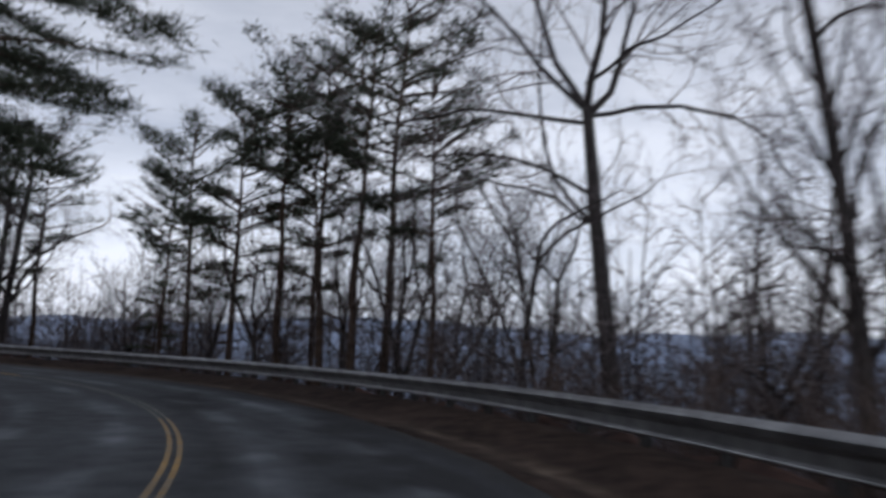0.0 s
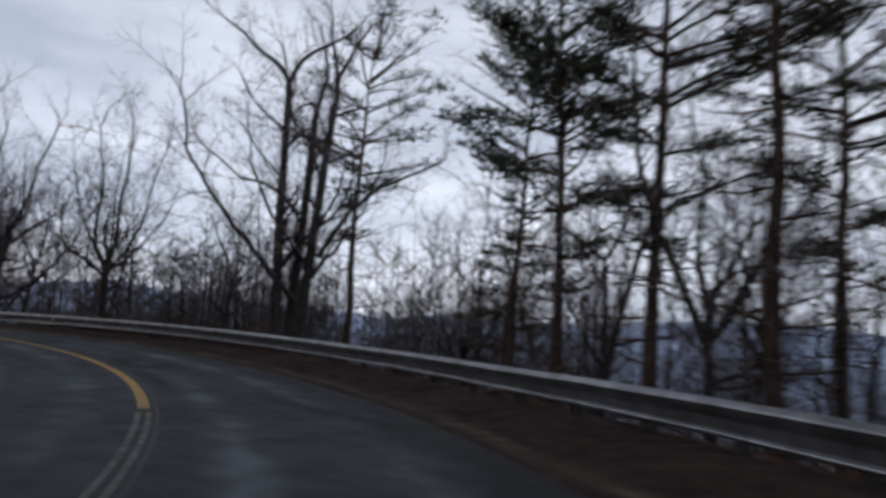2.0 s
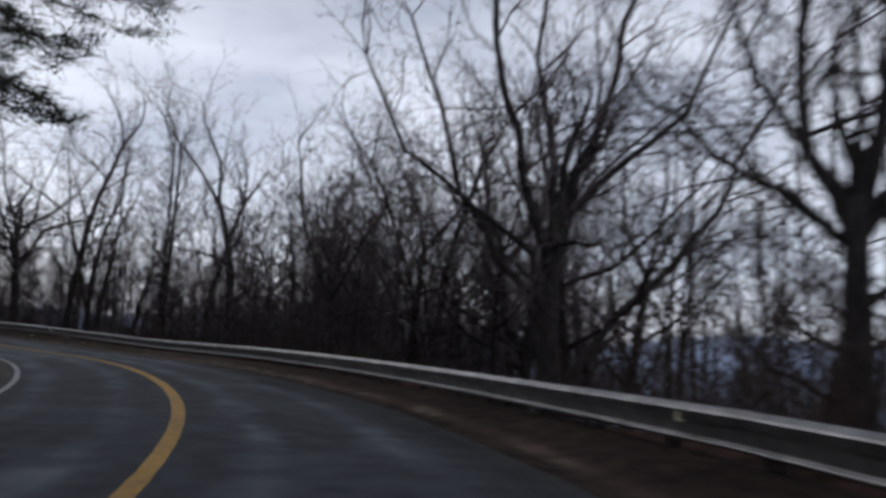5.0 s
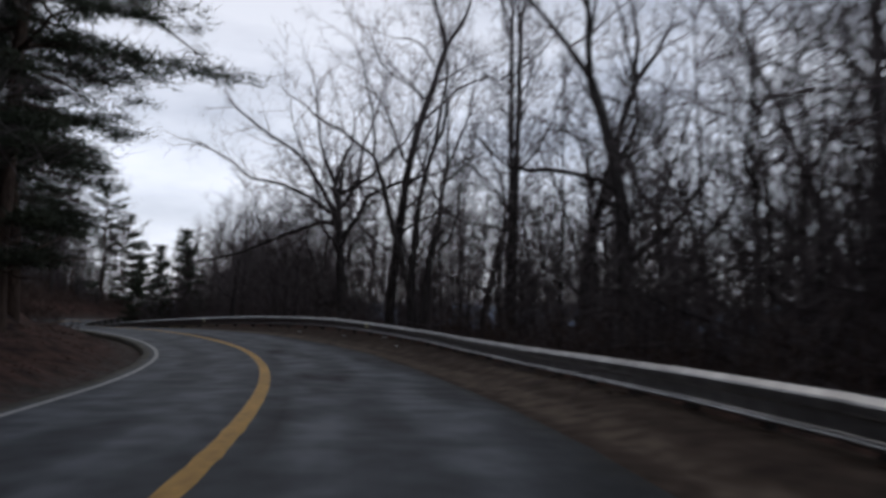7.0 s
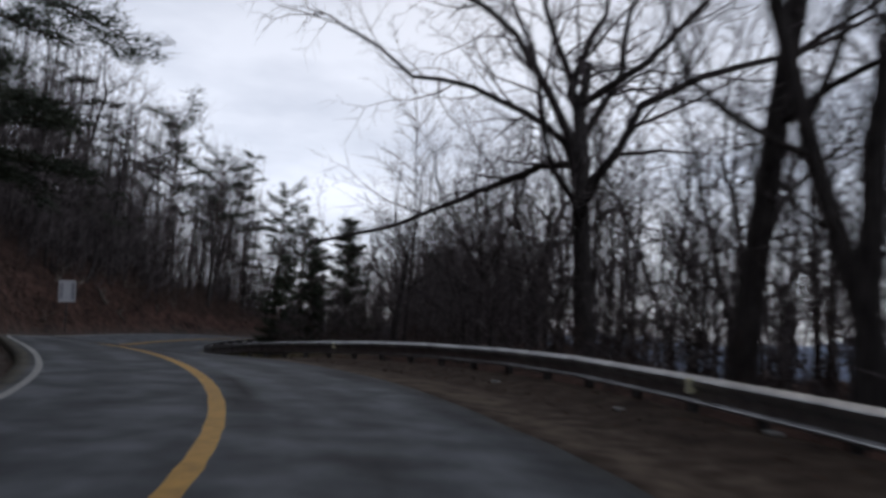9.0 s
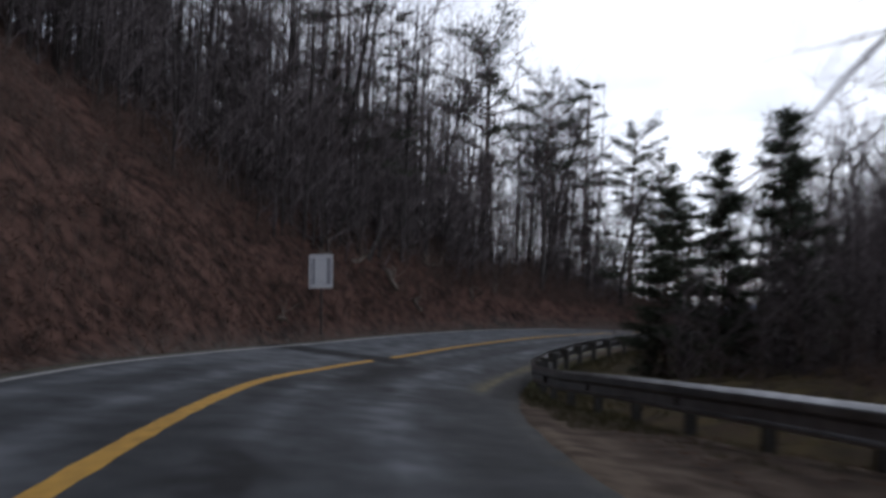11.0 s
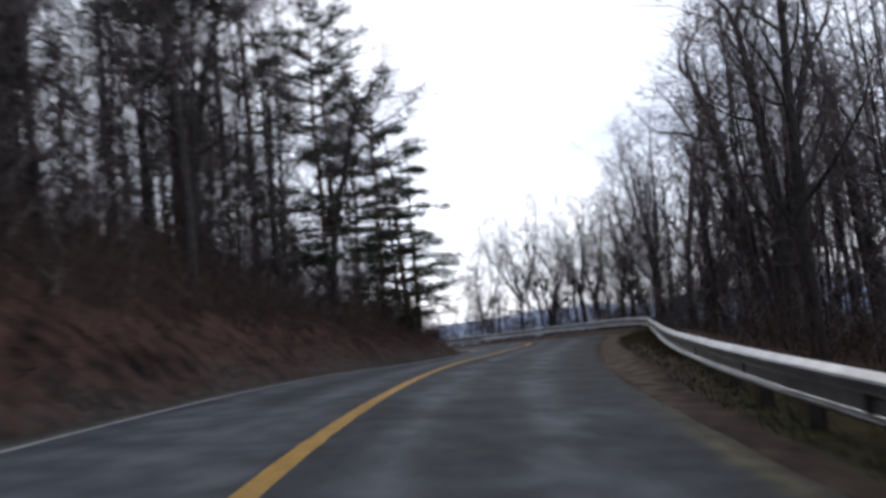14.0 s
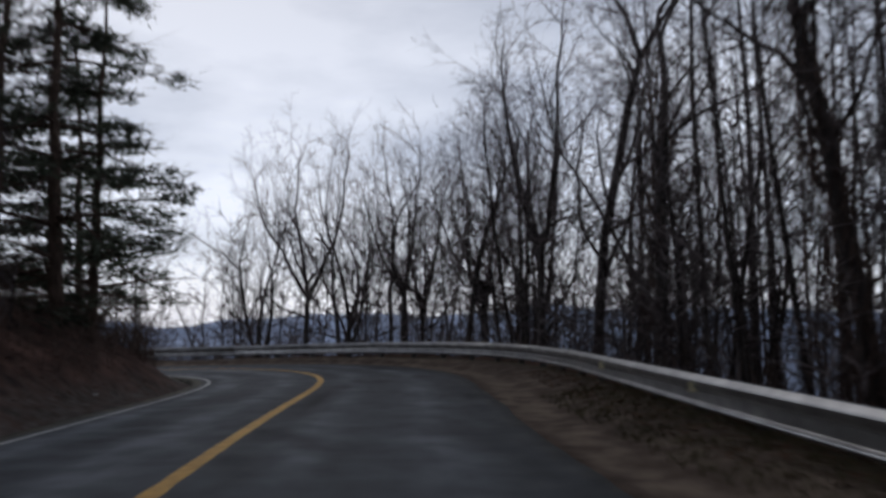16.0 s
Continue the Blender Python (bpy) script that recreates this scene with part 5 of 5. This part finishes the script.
build_woods("hilltop_woods", "bare winter woods along the bank's crest", 410, [(152, 200, 8, 40), (152, 185, 7, 22), (135, 152, 20, 40)], 81, (10, 17), low=0.1)
build_woods("verge_woods", "bare bushy winter trees close behind the guardrail", 108, [(109, 126, -24, -11), (80, 98, -22, -11), (80, 118, -22, -11), (78, 97, -16, -9)], 86, (6, 11.5), 20, 7, 0.12)
build_woods("slope_thicket", "tangle of thin grey saplings behind the guardrail", 350, [(-8, 18, -15, -7.5), (74, 100, -14, -7.2)], 84, (2.2, 5.5), 8, 6, 0.03)
build_woods("bend_thicket", "dense dark thicket where the road bends", 40, [(97, 108, -14, -8)], 87, (2.5, 7), 9, 6, 0.03)
build_woods("crest_thicket", "tangle of thin saplings on the bank's crest", 350, [(160, 198, 6.0, 15)], 88, (2.0, 5.5), 8, 6, 0.03)
build_woods("far_thicket", "tangle of thin saplings along the far bend", 450, [(172, 230, -16, -8), (198, 230, -22, -7.5)], 85, (2.0, 4.5), 8, 6, 0.03)
build_woods("meadow_woods", "dark dense woods behind the grassy verge", 130, [(128, 156, -30, -15), (130, 150, -24, -14)], 91, (3, 6.5), 14, 7, 0.05)
build_woods("screen_woods", "bushy bare trees screening the valley", 335, [(80, 98, -22, -12), (84, 97, -18, -11), (106, 118, -20, -11), (50, 62, -15, -9.5), (42, 58, -20, -12), (44, 62, -17, -11)], 93, (5, 8.5), 11, 7, 0.04)
build_woods("crest_woods", "bushy bare trees on the bank's crest", 240, [(146, 172, 7, 15), (150, 170, 6.5, 11)], 94, (4, 9), 11, 7, 0.04)
build_woods("gap_woods", "bushy dark trees beyond the grassy verge", 110, [(151, 167, -19, -9.5)], 95, (5, 9), 12, 7, 0.04)
build_woods("verge_thicket", "low dense thicket behind the guardrail", 75, [(107, 118, -15, -8.5)], 96, (2.0, 5.2), 8, 6, 0.03)
build_woods("brow_woods", "low bushy trees on the brow of the valley", 60, [(0, 20, -19, -10)], 97, (4.5, 8), 10, 7, 0.05)
build_woods("gap_thicket", "dark thicket behind the guardrail of the inside bend", 70, [(143, 153, -14, -9)], 98, (2.0, 5.0), 9, 7, 0.03)
build_woods("inner_woods", "bare woods inside the bend", 200, [(18, 66, 7, 24)], 82, (7, 13))


# ---- far ridge over the valley, with blue haze in its colour ----
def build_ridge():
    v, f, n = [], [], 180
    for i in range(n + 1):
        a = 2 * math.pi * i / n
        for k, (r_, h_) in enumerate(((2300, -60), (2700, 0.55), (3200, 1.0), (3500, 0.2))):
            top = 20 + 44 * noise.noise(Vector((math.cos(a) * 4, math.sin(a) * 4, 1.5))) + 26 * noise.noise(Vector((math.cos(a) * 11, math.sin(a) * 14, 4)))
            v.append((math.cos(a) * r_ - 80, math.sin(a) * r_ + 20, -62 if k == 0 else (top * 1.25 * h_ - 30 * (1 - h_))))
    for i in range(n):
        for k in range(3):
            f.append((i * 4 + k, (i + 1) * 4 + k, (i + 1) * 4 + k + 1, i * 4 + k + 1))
    tagged(new("backdrop", mesh_of("backdrop", v, f, RIDGE, True)), "far wooded mountain ridge beyond the valley, coloured with blue haze", "mountain", kind="structure")


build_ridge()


# ---- things ----
def build_sign():
    x, y, z = -112.49, -3.99, 1.19
    base = float(ground_z([x], [y])[0])
    up = z - base
    ob = thing("road_sign", "white rectangular road sign leaning on its post", "road sign", pose(x, y, base, 0, 0, 121) @ pose(0, 0, up, 0, -2.3, 0) @ pose(0, 0, -up))
    bm = bmesh.new()
    box_bm(bm, (0.98, 0.006, 1.31), (0, 0, up), 0.0)
    bmesh.ops.bevel(bm, geom=[e for e in bm.edges if abs((e.verts[0].co - e.verts[1].co).y) > 0.003], offset=0.018, segments=3, affect="EDGES")
    panel = put_part("panel", mesh_from_bm("panel", bm, SIGN_WHITE), ob)
    for cx, w, h in ((-0.29, 0.09, 1.02), (-0.40, 0.035, 1.12), (0.32, 0.13, 1.05), (0.43, 0.02, 1.12)):
        for cz, part_h in ((0.26, 0.46), (-0.24, 0.48)):
            bm = bmesh.new()
            box_bm(bm, (w, 0.004, h * part_h), (cx, -0.0055, up + cz), 0.0)
            put_part("printed_bar", mesh_from_bm("printed_bar", bm, SIGN_GREY), panel, None, "grey printed bar")
    bm = bmesh.new()
    box_bm(bm, (0.065, 0.04, up + 1.2), (0, 0.027, (up + 0.6 - 0.6) / 2 - 0.05), 0.008)
    put_part("post", mesh_from_bm("post", bm, STEEL_OLD), ob)
    for dz in (-0.4, 0.4):
        bm = bmesh.new()
        bmesh.ops.create_uvsphere(bm, u_segments=8, v_segments=5, radius=0.016, matrix=Matrix.Translation((0, -0.005, up + dz)) @ Matrix.Diagonal((1, 0.5, 1, 1)))
        put_part("bolt", mesh_from_bm("bolt", bm, STEEL), panel)


build_sign()


def build_marker(s, size=0.11):
    """A small reflector plate on a bracket, bolted to the guardrail's face."""
    x, y = spot(s, -float(smooth(RAIL_OUT, s, 7.0)) + 0.10)
    h = float(np.interp(s, LS, LH))
    z = float(road_z(s, -float(smooth(RAIL_OUT, s, 7.0)))) + float(smooth(RAIL_UP, s, 7.0)) + 0.58
    ob = thing("reflector", "small pale reflector fixed to the guardrail", "reflector", pose(float(x), float(y), z, 0, 0, math.degrees(h)))
    bm = bmesh.new()
    box_bm(bm, (size, 0.012, size * 1.1), (0, -0.03, 0), 0.004)
    put_part("plate", mesh_from_bm("plate", bm, MARKER), ob)
    bm = bmesh.new()
    box_bm(bm, (0.03, 0.06, 0.05), (-0.03, 0.0, 0), 0.003)
    put_part("bracket", mesh_from_bm("bracket", bm, STEEL), ob)


for s_, size_ in ((59.5, 0.11), (106.7, 0.20), (123.3, 0.17), (185.1, 0.12), (190.2, 0.12)):
    build_marker(s_, size_)


def build_rubbish(x, y, seed, size):
    """A crumpled pale paper scrap."""
    r = np.random.default_rng(seed)
    bm = bmesh.new()
    bmesh.ops.create_icosphere(bm, subdivisions=2, radius=size)
    for v in bm.verts:
        v.co = Vector((v.co.x * 1.3, v.co.y, v.co.z * 0.35)) * r.uniform(0.7, 1.15)
    ob = new("paper_scrap", mesh_from_bm("paper_scrap", bm, WHITE))
    ob.matrix_basis = pose(x, y, float(top_z([x], [y])[0]) + size * 0.22, 0, 0, r.uniform(0, 360))
    tagged(ob, "crumpled pale paper scrap lying on the shoulder", "litter", "litter on the shoulder")


for k_, (s_, d_, r_) in enumerate(((112.0, -6.2, 0.10), (107.5, -6.0, 0.09), (101.0, -5.4, 0.07), (105.0, -6.6, 0.11), (148.3, -3.95, 0.05), (149.5, -4.0, 0.05), (191.0, 4.0, 0.06))):
    px_, py_ = spot(s_, d_)
    build_rubbish(float(px_), float(py_), 80 + k_, r_)


def build_log(a, b, radius, seed, name="fallen_log", label="pale dead log lying among the leaves", mat=LOG, rise=0.0):
    """A dead stem from a to b (plan places and height over the ground), a little bent, with broken side shoots."""
    r = np.random.default_rng(seed)
    ends = []
    for x, y, up in (a, b):
        ends.append(np.array([x, y, float(ground_z([x], [y])[0]) + up]))
    ln = np.linalg.norm(ends[1] - ends[0])
    tubes = Tubes()
    pts = [ends[0] + (ends[1] - ends[0]) * u + (r.normal(0, 0.025 * ln, 3) if 0 < u < 1 else 0) + np.array([0, 0, rise * math.sin(math.pi * u)]) for u in np.linspace(0, 1, 7)]
    tubes.add(pts, radius * np.linspace(1.0, 0.5, 7), 8)
    for _ in range(4):
        k = int(r.integers(1, 6))
        tubes.add([pts[k], pts[k] + r.normal(0, 0.25, 3) + (0, 0, 0.25), pts[k] + r.normal(0, 0.4, 3) + (0, 0, 0.5)], [radius * 0.4, radius * 0.25, 0.006], 5)
    ob = new(name, tubes.mesh(name, mat))
    tagged(ob, label, "log" if mat is LOG else "tree", "dead wood on the bank")


for k_, (ax_, ay_, bx_, by_, r_) in enumerate(((-122.4, -11.6, -122.6, -10.5, 0.07), (-124.5, -12.7, -126.6, -13.2, 0.06), (-125.2, -11.8, -124.6, -10.6, 0.07), (-117.9, -8.8, -119.5, -9.7, 0.05), (-120.7, -9.5, -120.2, -8.2, 0.08),
                                               (-121.3, -8.1, -121.3, -7.6, 0.05), (-115.2, -7.9, -116.4, -8.6, 0.04), (-110.0, -3.1, -110.5, -3.3, 0.04), (-128.0, -10.5, -127.2, -9.6, 0.05), (-131.5, -11.6, -130.2, -10.6, 0.05))):
    build_log((ax_, ay_, 0.08), (bx_, by_, 0.18), r_ * 2.0, 90 + k_)
for k_, (x_, y_, tx_, ty_, up_, r_) in enumerate(((-119.6, -9.8, -121.4, -10.6, 4.2, 0.09), (-124.2, -11.5, -125.6, -12.2, 3.6, 0.08), (-117.2, -9.4, -118.3, -9.2, 3.8, 0.06), (-129.5, -12.0, -131.0, -12.2, 4.0, 0.07))):
    build_log((x_, y_, -0.2), (tx_, ty_, up_), r_ * 1.5, 120 + k_, "leaning_stem", "dark dead stem leaning out of the bank", BARK)
